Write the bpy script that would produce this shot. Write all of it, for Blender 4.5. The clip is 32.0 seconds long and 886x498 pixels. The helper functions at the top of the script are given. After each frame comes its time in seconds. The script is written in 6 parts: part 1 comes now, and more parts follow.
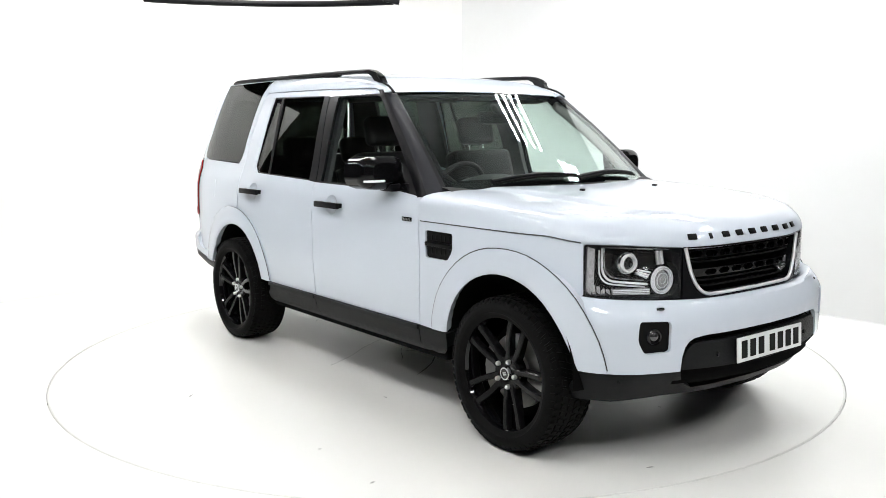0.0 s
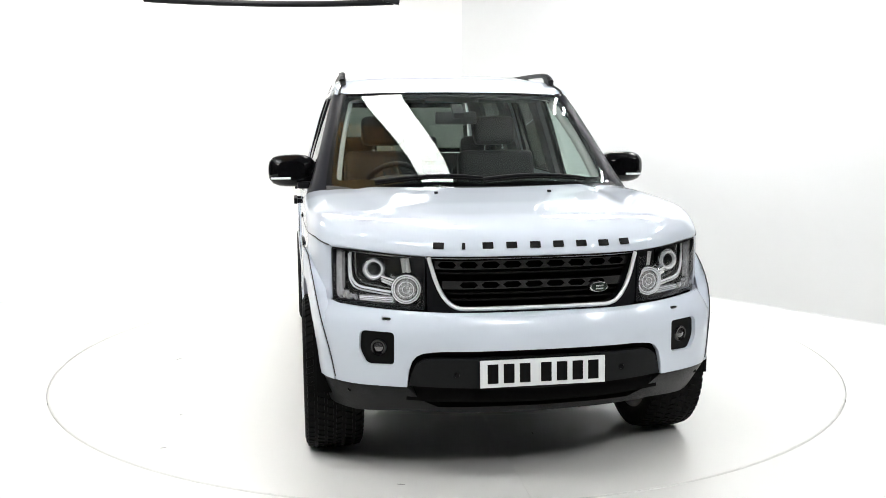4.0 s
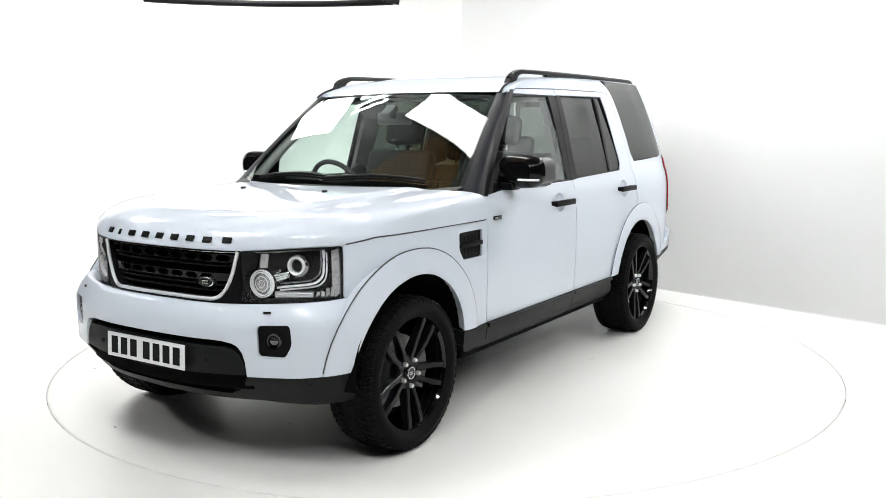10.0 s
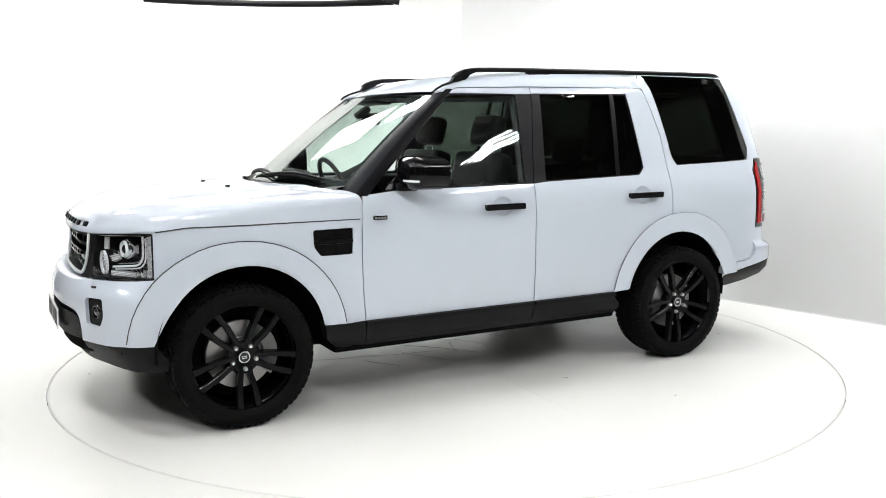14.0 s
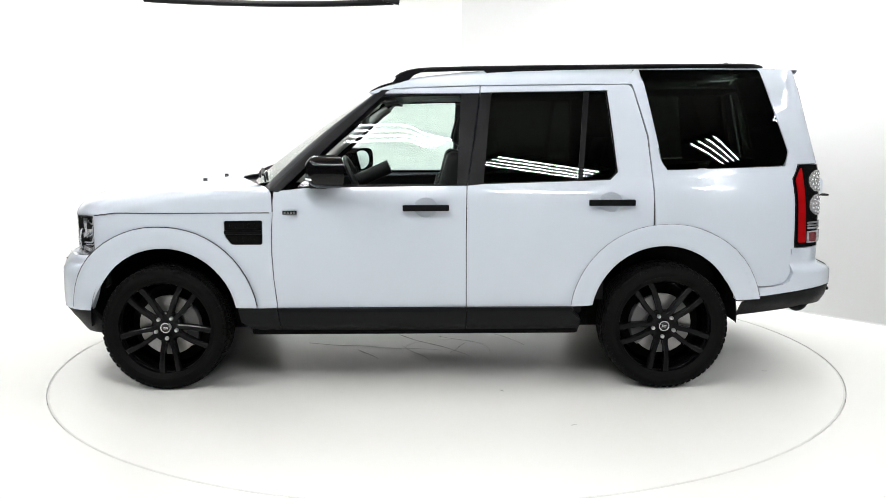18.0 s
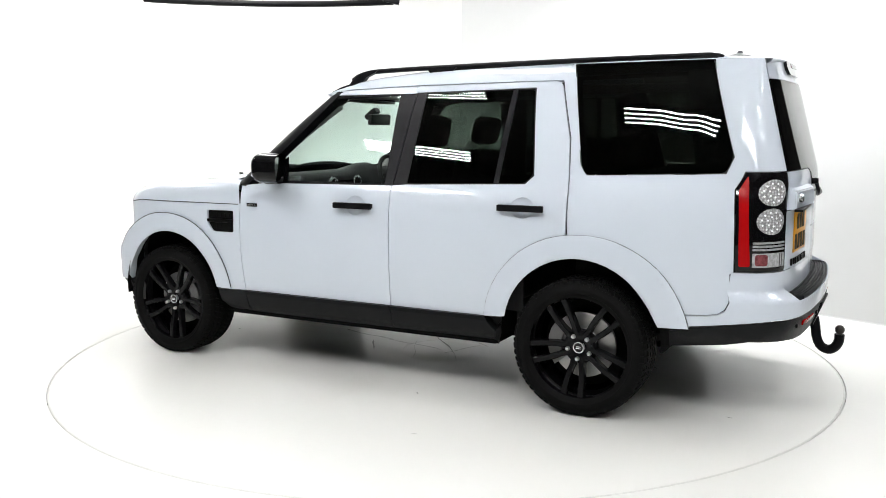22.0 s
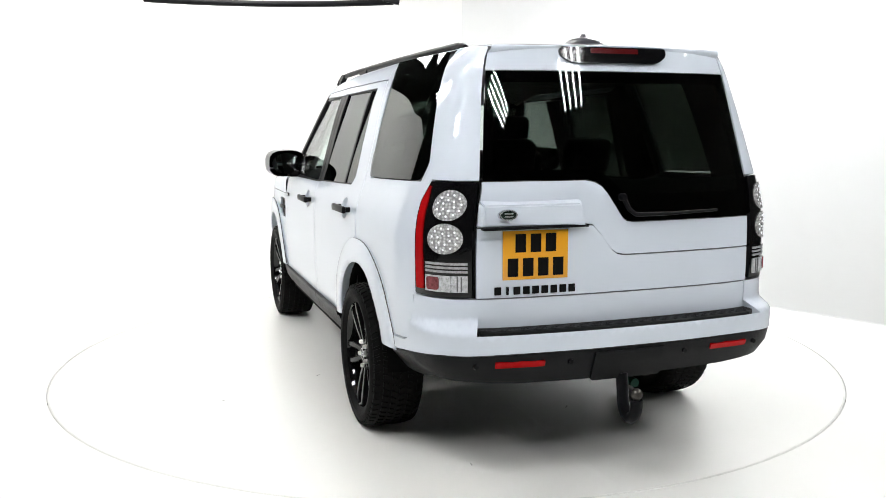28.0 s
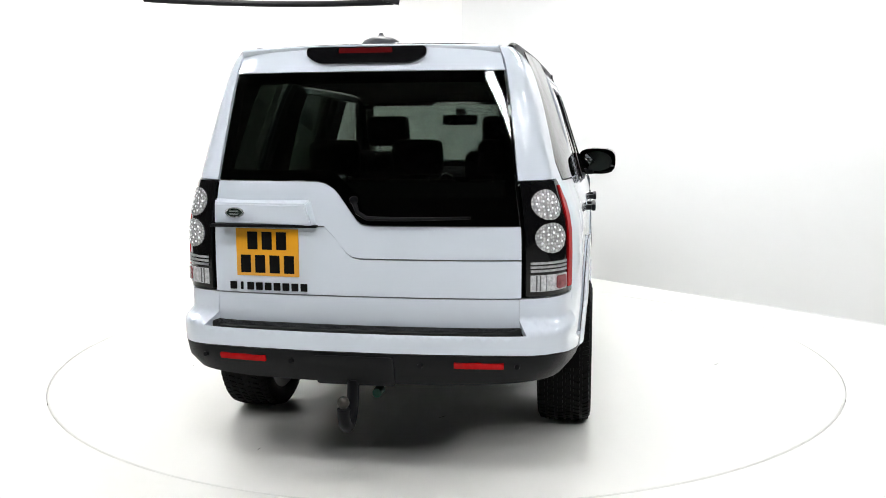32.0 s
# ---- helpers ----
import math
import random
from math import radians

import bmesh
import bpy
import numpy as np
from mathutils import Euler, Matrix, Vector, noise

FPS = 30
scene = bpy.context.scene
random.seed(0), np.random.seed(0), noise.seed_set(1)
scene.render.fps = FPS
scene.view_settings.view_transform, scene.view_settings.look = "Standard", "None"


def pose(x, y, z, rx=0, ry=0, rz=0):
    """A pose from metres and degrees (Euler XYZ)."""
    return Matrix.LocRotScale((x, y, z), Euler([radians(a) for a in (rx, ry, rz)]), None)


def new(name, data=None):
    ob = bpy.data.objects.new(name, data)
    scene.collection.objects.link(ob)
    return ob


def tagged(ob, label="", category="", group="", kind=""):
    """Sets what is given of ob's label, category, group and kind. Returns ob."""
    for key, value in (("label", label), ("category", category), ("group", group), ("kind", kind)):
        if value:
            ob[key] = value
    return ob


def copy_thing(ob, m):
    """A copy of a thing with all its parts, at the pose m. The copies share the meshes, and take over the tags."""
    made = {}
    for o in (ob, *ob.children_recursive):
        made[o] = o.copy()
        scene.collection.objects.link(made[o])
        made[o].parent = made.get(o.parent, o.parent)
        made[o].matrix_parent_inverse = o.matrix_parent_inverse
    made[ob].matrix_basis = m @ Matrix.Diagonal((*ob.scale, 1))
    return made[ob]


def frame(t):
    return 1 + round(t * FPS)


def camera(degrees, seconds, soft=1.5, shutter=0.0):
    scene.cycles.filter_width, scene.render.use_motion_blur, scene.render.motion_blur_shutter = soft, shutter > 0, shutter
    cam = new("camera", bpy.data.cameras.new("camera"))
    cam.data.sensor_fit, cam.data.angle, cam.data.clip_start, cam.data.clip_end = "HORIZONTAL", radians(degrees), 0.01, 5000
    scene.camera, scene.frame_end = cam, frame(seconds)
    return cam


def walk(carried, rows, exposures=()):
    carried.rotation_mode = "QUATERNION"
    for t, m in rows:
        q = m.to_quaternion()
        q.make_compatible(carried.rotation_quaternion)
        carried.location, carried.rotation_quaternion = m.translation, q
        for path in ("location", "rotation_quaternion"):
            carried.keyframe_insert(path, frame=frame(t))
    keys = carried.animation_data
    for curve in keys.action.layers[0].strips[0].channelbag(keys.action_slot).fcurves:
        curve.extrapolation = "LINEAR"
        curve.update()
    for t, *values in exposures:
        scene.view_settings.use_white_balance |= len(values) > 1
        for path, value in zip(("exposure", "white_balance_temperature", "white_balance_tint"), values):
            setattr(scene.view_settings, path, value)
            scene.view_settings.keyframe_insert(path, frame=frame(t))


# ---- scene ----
# ---- camera ----
cam = camera(53.86, 32.0, soft=0.75)
CAM_POSE = pose(0, -5.814, 1.497, 90 - 7.833, 0.25, 0.118)
walk(cam, [(0.0, CAM_POSE), (32.0, CAM_POSE)])

# turn of the table: seconds, degrees
TURN = [(0, -51.85), (2, -65.95), (4, -80.13), (6, -94.44), (8, -108.72), (10, -122.92), (12, -137.1), (14, -151.24), (16, -165.34), (18, -179.45), (20, -193.65), (22, -207.95), (24, -222.24), (26, -236.48), (28, -250.8), (30, -265.15), (32, -279.49)]
CAR_OFFSET = (0.187, -0.024, 0.0)

# ---- world and lights ----
world = bpy.data.worlds.new("studio_world")
scene.world = world
world.use_nodes = True
world.node_tree.nodes["Background"].inputs["Color"].default_value = (0.9, 0.95, 1.0, 1)
world.node_tree.nodes["Background"].inputs["Strength"].default_value = 0.05


# banks of four tubes: x, y, z, turn, length
# The last two are unseen banks, added as fill for floor and walls.
BANKS = [(-0.7, -4.25, 4.0, 53, 1.9), (1.35, -5.9, 4.0, 62, 1.6), (3.6, -5.05, 4.0, 45, 1.2), (4.9, -2.95, 4.0, 10, 1.2), (3.8, -0.7, 3.9, 0, 1.1),
         (2.65, 0.7, 3.5, 40, 1.0), (1.45, 1.35, 3.5, 21, 1.3), (-3.9, 1.2, 3.4, 30, 1.3), (-2.8, -1.95, 4.0, 51, 1.3), (-4.7, -3.3, 4.0, 40, 1.4), (-1.9, 2.55, 4.2, 60, 1.4)]


# ---- materials ----


def material(name, colour, rough=0.5, metal=0.0, coat=0.0, spots=0.0, scale=6.0, bump=0.0, bump_scale=200.0, emit=0.0, dark=0.7, spec=0.5):
    """A surface with faint variation at two sizes, and fine relief."""
    m = bpy.data.materials.new(name)
    m.use_nodes = True
    nt = m.node_tree
    b = nt.nodes["Principled BSDF"]
    b.inputs["Base Color"].default_value = (*colour, 1)
    b.inputs["Roughness"].default_value = rough
    b.inputs["Metallic"].default_value = metal
    b.inputs["Specular IOR Level"].default_value = spec
    b.inputs["Coat Weight"].default_value = coat
    b.inputs["Coat Roughness"].default_value = 0.03
    if emit:
        b.inputs["Emission Color"].default_value = (*colour, 1)
        b.inputs["Emission Strength"].default_value = emit
    co = nt.nodes.new("ShaderNodeTexCoord")
    if spots:
        big, fine = nt.nodes.new("ShaderNodeTexNoise"), nt.nodes.new("ShaderNodeTexNoise")
        big.inputs["Scale"].default_value, fine.inputs["Scale"].default_value = scale, scale * 14
        big.inputs["Detail"].default_value = 5
        mid, mix = nt.nodes.new("ShaderNodeMath"), nt.nodes.new("ShaderNodeMix")
        mid.operation = "MULTIPLY"
        mix.data_type = "RGBA"
        nt.links.new(co.outputs["Object"], big.inputs["Vector"])
        nt.links.new(co.outputs["Object"], fine.inputs["Vector"])
        nt.links.new(big.outputs["Fac"], mid.inputs[0])
        nt.links.new(fine.outputs["Fac"], mid.inputs[1])
        ramp = nt.nodes.new("ShaderNodeMapRange")
        ramp.inputs["From Min"].default_value, ramp.inputs["From Max"].default_value = 0.15, 0.4
        ramp.inputs["To Max"].default_value = spots
        nt.links.new(mid.outputs[0], ramp.inputs["Value"])
        nt.links.new(ramp.outputs["Result"], mix.inputs["Factor"])
        mix.inputs["A"].default_value = (*colour, 1)
        mix.inputs["B"].default_value = (*[c * dark for c in colour], 1)
        nt.links.new(mix.outputs["Result"], b.inputs["Base Color"])
        rr = nt.nodes.new("ShaderNodeMapRange")
        rr.inputs["To Min"].default_value, rr.inputs["To Max"].default_value = rough * 0.9, min(1, rough * 1.2 + 0.01)
        nt.links.new(big.outputs["Fac"], rr.inputs["Value"])
        nt.links.new(rr.outputs["Result"], b.inputs["Roughness"])
    if bump:
        n, bm_ = nt.nodes.new("ShaderNodeTexNoise"), nt.nodes.new("ShaderNodeBump")
        n.inputs["Scale"].default_value = bump_scale
        bm_.inputs["Strength"].default_value, bm_.inputs["Distance"].default_value = bump, 0.002
        nt.links.new(co.outputs["Object"], n.inputs["Vector"])
        nt.links.new(n.outputs["Fac"], bm_.inputs["Height"])
        nt.links.new(bm_.outputs["Normal"], b.inputs["Normal"])
    return m


def glass(name, tint, ior=1.5):
    """A thin pane: tinted see-through with a clear gloss on top."""
    m = bpy.data.materials.new(name)
    m.use_nodes = True
    nt = m.node_tree
    nt.nodes.remove(nt.nodes["Principled BSDF"])
    t, g, f, mix, up, gain = (nt.nodes.new(k) for k in ("ShaderNodeBsdfTransparent", "ShaderNodeBsdfGlossy", "ShaderNodeLayerWeight", "ShaderNodeMixShader", "ShaderNodeMath", "ShaderNodeMapRange"))
    t.inputs["Color"].default_value = (*tint, 1)
    g.inputs["Roughness"].default_value = 0.0
    f.inputs["Blend"].default_value = 0.5
    up.operation = "POWER"
    up.inputs[1].default_value = 5.0
    gain.inputs["To Min"].default_value = ((ior - 1) / (ior + 1)) ** 2
    nt.links.new(f.outputs["Facing"], up.inputs[0])
    nt.links.new(up.outputs[0], gain.inputs["Value"])
    nt.links.new(gain.outputs["Result"], mix.inputs["Fac"])
    nt.links.new(t.outputs[0], mix.inputs[1])
    nt.links.new(g.outputs[0], mix.inputs[2])
    nt.links.new(mix.outputs[0], nt.nodes["Material Output"].inputs["Surface"])
    return m


PAINT = material("white_paint", (0.57, 0.62, 0.69), 0.4, coat=1.0, spots=0.05, scale=2.0, dark=0.95, spec=0.06)
GLOSS_BLACK = material("gloss_black", (0.003, 0.003, 0.0035), 0.07, coat=0.35, spec=0.3)
SATIN_BLACK = material("satin_black", (0.004, 0.004, 0.005), 0.36, spots=0.4, scale=9, bump=0.05, bump_scale=500, spec=0.11)
PLASTIC = material("black_plastic", (0.007, 0.0075, 0.008), 0.42, spots=0.5, scale=7, bump=0.2, bump_scale=900, spec=0.13)
PILLAR = material("grained_pillar_plastic", (0.011, 0.012, 0.016), 0.40, spec=0.14, spots=0.4, scale=9, bump=0.3, bump_scale=700)
RUBBER = material("tyre_rubber", (0.0035, 0.0035, 0.0035), 0.6, spots=0.6, scale=12, bump=0.3, bump_scale=260, dark=1.7, spec=0.07)
DARK = material("underside_black", (0.003, 0.003, 0.003), 0.8, spec=0.05, spots=0.4, scale=8, dark=1.8)
# Dark grey that stands in for shade in the panel gaps.
GAP_GREY = material("gap_shade_grey", (0.035, 0.036, 0.040), 0.7)
SEAM = material("seam_black", (0.012, 0.012, 0.013), 0.7)
CHROME = material("chrome", (0.75, 0.76, 0.78), 0.08, 1.0)
SILVER = material("brushed_silver", (0.62, 0.63, 0.65), 0.25, 1.0, spots=0.2, scale=30)
BRIGHT_TRIM = material("satin_silver_trim", (0.78, 0.79, 0.8), 0.42, 0.5, spots=0.15, scale=30)
DARK_RED = material("dark_red_lens", (0.06, 0.002, 0.003), 0.12, spec=0.4)
LENS_GREY = material("patterned_lamp_lens", (0.46, 0.47, 0.49), 0.16, 0.35, spots=0.8, scale=90, bump=0.9, bump_scale=190, dark=0.35)


def led_lens(name, pale, deep, cell):
    """A clear lamp cover over a pattern of bright round cells."""
    m = material(name, pale, 0.14, 0.45, coat=0.6)
    nt = m.node_tree
    b = nt.nodes["Principled BSDF"]
    co, cells, ramp, relief = (nt.nodes.new(k) for k in ("ShaderNodeTexCoord", "ShaderNodeTexVoronoi", "ShaderNodeValToRGB", "ShaderNodeBump"))
    cells.inputs["Scale"].default_value = cell
    cells.inputs["Randomness"].default_value = 0.55
    ramp.color_ramp.elements[0].position, ramp.color_ramp.elements[0].color = 0.25, (*pale, 1)
    ramp.color_ramp.elements[1].position, ramp.color_ramp.elements[1].color = 0.62, (*deep, 1)
    relief.inputs["Strength"].default_value, relief.inputs["Distance"].default_value = 1.0, 0.004
    nt.links.new(co.outputs["Object"], cells.inputs["Vector"])
    nt.links.new(cells.outputs["Distance"], ramp.inputs["Fac"])
    nt.links.new(ramp.outputs["Color"], b.inputs["Base Color"])
    nt.links.new(cells.outputs["Distance"], relief.inputs["Height"])
    nt.links.new(relief.outputs["Normal"], b.inputs["Normal"])
    return m


LED_LENS = led_lens("lamp_cell_lens", (0.78, 0.79, 0.80), (0.36, 0.36, 0.37), 78.0)
BADGE = material("dark_green_badge", (0.004, 0.014, 0.010), 0.25, spec=0.4)
DISC = material("brake_disc_steel", (0.34, 0.335, 0.33), 0.35, 1.0, spots=0.4, scale=20)
RED = material("red_lens", (0.34, 0.004, 0.005), 0.15, spec=0.12, spots=0.2, scale=60)
CLEAR = material("clear_lens_texture", (0.74, 0.75, 0.78), 0.12, 0.4, spots=0.8, scale=60, bump=0.9, bump_scale=160, dark=0.3)
RED_REFLECTOR = material("red_reflector", (0.30, 0.075, 0.085), 0.14, 0.2, spots=0.9, scale=45, bump=0.8, bump_scale=140, dark=0.3)
GREY_RIB = material("grey_lens_rib", (0.10, 0.10, 0.105), 0.2)
FOG_GLASS = material("fog_lamp_glass", (0.10, 0.10, 0.105), 0.12, 0.6, coat=1.0)
LED = material("daylight_strip", (0.85, 0.87, 0.9), 0.25, coat=0.5)
LAMP_GREY = material("lamp_housing_black", (0.007, 0.007, 0.008), 0.3, 0.0, spec=0.25, spots=0.4, scale=40)
CABIN = material("cabin_black_leather", (0.009, 0.009, 0.0095), 0.5, spec=0.16, spots=0.4, scale=8, bump=0.3, bump_scale=300)
TRIM = material("cabin_grey_trim", (0.06, 0.062, 0.065), 0.7, spots=0.3, scale=10)
LINER = material("pale_headliner", (0.3, 0.3, 0.29), 0.9, spots=0.3, scale=40)
PLATE_W = material("white_number_plate", (0.75, 0.77, 0.78), 0.3, coat=0.6, spots=0.15, scale=20, dark=0.85)
PLATE_Y = material("yellow_number_plate", (0.70, 0.32, 0.012), 0.3, coat=0.3, spots=0.15, scale=20, dark=0.85)
CLEAR_GLASS = glass("clear_green_glass", (0.935, 0.985, 0.965))
SCREEN_GLASS = glass("windscreen_glass", (0.92, 0.98, 0.955))
REAR_GLASS = glass("rear_window_glass", (0.34, 0.37, 0.345))
PRIVACY = glass("privacy_glass", (0.23, 0.26, 0.235))
LENS = glass("lamp_lens", (0.96, 0.96, 0.96), 1.33)
# The right wall's lower light level is put into a darker white.
WALL_RIGHT = material("right_white_wall_dimmed", (0.59, 0.595, 0.595), 0.8, spots=0.12, scale=0.7, dark=0.95, bump=0.04, bump_scale=60)
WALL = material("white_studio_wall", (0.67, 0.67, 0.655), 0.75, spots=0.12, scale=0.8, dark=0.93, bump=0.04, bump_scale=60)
FLOOR = material("white_studio_floor", (0.78, 0.78, 0.75), 0.3, spots=0.06, scale=0.9, dark=0.95, bump=0.02, bump_scale=40)
TABLE = material("white_turntable_paint", (0.80, 0.80, 0.77), 0.28, spots=0.08, scale=1.2, dark=0.93, bump=0.02, bump_scale=40)
ROOF_DARK = material("dark_hall_roof", (0.018, 0.017, 0.016), 0.9, spots=0.5, scale=1.5)
SHEETING = material("pale_roof_sheeting", (0.13, 0.134, 0.134), 0.6, spots=0.4, scale=1.2)
WOOD = material("brown_roof_boards", (0.45, 0.26, 0.10), 0.7, spots=0.6, scale=6)
POD = material("dark_grey_aerial_plastic", (0.045, 0.047, 0.055), 0.3, spec=0.4, spots=0.3, scale=20)
RIM = material("table_rim_paint", (0.74, 0.74, 0.71), 0.4, 0.0, spots=0.4, scale=9)
GRILLE = material("matt_black_mesh", (0.003, 0.003, 0.003), 0.4, spec=0.1)
MIRROR_BLACK = material("black_mirror_cap", (0.003, 0.003, 0.0035), 0.1, spec=0.25)
SCUFF = material("grey_scuff", (0.42, 0.42, 0.40), 0.7, spots=0.5, scale=40)
DISH = material("white_paint_recess", (0.57, 0.62, 0.69), 0.4, coat=1.0, spec=0.06)
MIRROR = material("mirror_silver", (0.85, 0.87, 0.88), 0.02, 1.0)
SPOKE = material("satin_black_alloy", (0.005, 0.005, 0.0055), 0.2, 0.0, spots=0.3, scale=20, spec=0.14)
NUT = material("bright_nut", (0.8, 0.8, 0.78), 0.3, 1.0)
CALIPER = material("cast_grey_caliper", (0.18, 0.18, 0.18), 0.6, 0.4, spots=0.4, scale=20)
TUBE = material("lit_tube", (1.0, 1.0, 1.0), 0.5, emit=132.0)
SOFT = material("lit_softbox_cloth", (1.0, 0.99, 0.97), 0.9, emit=15.0)

# ---- mesh helpers ----


def piece(name, verts, faces, mat, parent=None, label="", angle=38, normals=None):
    me = bpy.data.meshes.new(name)
    me.from_pydata([tuple(v) for v in verts], [], faces)
    me.materials.append(mat)
    if normals is not None:
        me.shade_smooth()
        me.normals_split_custom_set_from_vertices([tuple(n) for n in normals])
    elif angle:
        me.shade_smooth()
        me.set_sharp_from_angle(angle=radians(angle))
    ob = new(name, me)
    if parent is not None:
        ob.parent = parent
    if label:
        ob["label"] = label
    return ob


def part(name, bm, mat, parent=None, label="", angle=38, sign=1):
    if sign < 0:
        bmesh.ops.scale(bm, vec=(1, -1, 1), verts=bm.verts)
        bmesh.ops.reverse_faces(bm, faces=bm.faces)
    bmesh.ops.recalc_face_normals(bm, faces=bm.faces)
    me = bpy.data.meshes.new(name)
    bm.to_mesh(me)
    bm.free()
    me.materials.append(mat)
    if angle:
        me.shade_smooth()
        me.set_sharp_from_angle(angle=radians(angle))
    ob = new(name, me)
    if parent is not None:
        ob.parent = parent
    if label:
        ob["label"] = label
    return ob


def box(bm, cx, cy, cz, sx, sy, sz, bevel=0.0, m=None, seg=2):
    """A block, with rounded edges where bevel is given, at the pose m."""
    made = bmesh.ops.create_cube(bm, size=1.0)["verts"]
    bmesh.ops.scale(bm, vec=(sx, sy, sz), verts=made)
    if bevel:
        edges = list({e for v in made for e in v.link_edges})
        r = bmesh.ops.bevel(bm, geom=edges, offset=bevel, segments=seg, affect="EDGES", profile=0.6)
        made = list({v for f in r["faces"] for v in f.verts} | {v for v in made if v.is_valid})
        seen, stack = set(made), list(made)
        while stack:
            v = stack.pop()
            for e in v.link_edges:
                o = e.other_vert(v)
                if o not in seen:
                    seen.add(o)
                    stack.append(o)
        made = list(seen)
    bmesh.ops.transform(bm, matrix=Matrix.Translation((cx, cy, cz)) @ (m or Matrix()), verts=made)
    return made


def prism(bm, loop, y0, y1):
    """A side outline of x and z, pulled across from y0 to y1."""
    a, b = ([bm.verts.new((x, y, z)) for x, z in loop] for y in (y0, y1))
    bm.faces.new(a)
    bm.faces.new(b[::-1])
    for i in range(len(loop)):
        j = (i + 1) % len(loop)
        bm.faces.new((a[i], b[i], b[j], a[j]))


def lathe(profile, n, axis="y", arc=(0, 360)):
    """Verts and faces of a profile of (radius, along) turned about an axis."""
    full = arc[1] - arc[0] >= 360
    k = n if full else n + 1
    verts, faces, p = [], [], len(profile)
    for i in range(k):
        a = radians(arc[0] + (arc[1] - arc[0]) * i / n)
        for r, h in profile:
            c, s = r * math.cos(a), r * math.sin(a)
            verts.append({"y": (c, h, s), "x": (h, c, s), "z": (c, s, h)}[axis])
    for i in range(n):
        j = (i + 1) % k
        for q in range(p - 1):
            faces.append((i * p + q, i * p + q + 1, j * p + q + 1, j * p + q))
    return verts, faces


def turned(name, profile, n, mat, parent, at=(0, 0, 0), axis="y", label="", angle=38, m=None):
    v, f = lathe(profile, n, axis)
    ob = piece(name, v, f, mat, parent, label, angle)
    bm = bmesh.new()
    bm.from_mesh(ob.data)
    bmesh.ops.remove_doubles(bm, verts=bm.verts, dist=1e-6)
    bmesh.ops.recalc_face_normals(bm, faces=bm.faces)
    bmesh.ops.transform(bm, matrix=Matrix.Translation(at) @ (m or Matrix()), verts=bm.verts)
    bm.to_mesh(ob.data)
    bm.free()
    ob.data.set_sharp_from_angle(angle=radians(angle))
    return ob


def tube(name, pts, radius, mat, parent=None, label="", n=8, flat=1.0, closed=False, up=(0, 0, 1)):
    """A round or flattened bar along points."""
    pts = [Vector(p) for p in pts]
    verts, faces = [], []
    for i, p in enumerate(pts):
        a, b = pts[max(i - 1, 0)], pts[min(i + 1, len(pts) - 1)]
        if closed:
            a, b = pts[i - 1], pts[(i + 1) % len(pts)]
        d = (b - a).normalized()
        s = d.cross(Vector(up))
        s = s.normalized() if s.length > 1e-4 else Vector((1, 0, 0))
        w = s.cross(d)
        r = radius[i] if isinstance(radius, (list, tuple)) else radius
        for j in range(n):
            t = 2 * math.pi * j / n
            verts.append(p + s * r * math.cos(t) + w * r * flat * math.sin(t))
    m = len(pts)
    for i in range(m if closed else m - 1):
        k = (i + 1) % m
        for j in range(n):
            faces.append((i * n + j, i * n + (j + 1) % n, k * n + (j + 1) % n, k * n + j))
    if not closed:
        faces += [tuple(range(n - 1, -1, -1)), tuple(range((m - 1) * n, m * n))]
    return piece(name, verts, faces, mat, parent, label, 50)


def smooth_line(pts, per=12):
    """Points of a curve through the given points."""
    p = [np.array(q, float) for q in pts]
    p = [2 * p[0] - p[1]] + p + [2 * p[-1] - p[-2]]
    out = []
    for i in range(1, len(p) - 2):
        for k in range(per):
            t = k / per
            out.append(0.5 * (2 * p[i] + (p[i + 1] - p[i - 1]) * t + (2 * p[i - 1] - 5 * p[i] + 4 * p[i + 1] - p[i + 2]) * t * t
                              + (3 * p[i] - p[i - 1] - 3 * p[i + 1] + p[i + 2]) * t ** 3))
    out.append(p[-2])
    return np.array(out)


def inside(x, y, loop):
    hit, n = False, len(loop)
    for i in range(n):
        (xa, ya), (xb, yb) = loop[i], loop[(i + 1) % n]
        if (ya > y) != (yb > y) and x < (xb - xa) * (y - ya) / (yb - ya) + xa:
            hit = not hit
    return hit


def dense(loop, step):
    out = []
    for i in range(len(loop)):
        a, b = np.array(loop[i], float), np.array(loop[(i + 1) % len(loop)], float)
        k = max(1, int(np.linalg.norm(b - a) / step + 0.5))
        out += [tuple(a + (b - a) * j / k) for j in range(k)]
    return out


def rounded(loop, radius, n=5):
    """The loop with its corners rounded; radius is one number or one per corner."""
    out, m = [], len(loop)
    for i in range(m):
        a, p, b = (np.array(loop[k % m], float) for k in (i - 1, i, i + 1))
        r = radius[i] if isinstance(radius, (list, tuple)) else radius
        u, v = a - p, b - p
        r = min(r, np.linalg.norm(u) * 0.49, np.linalg.norm(v) * 0.49)
        if r < 1e-4:
            out.append(tuple(p))
            continue
        s, e = p + u / np.linalg.norm(u) * r, p + v / np.linalg.norm(v) * r
        out += [tuple((1 - t) ** 2 * s + 2 * t * (1 - t) * p + t * t * e) for t in np.linspace(0, 1, n)]
    return out


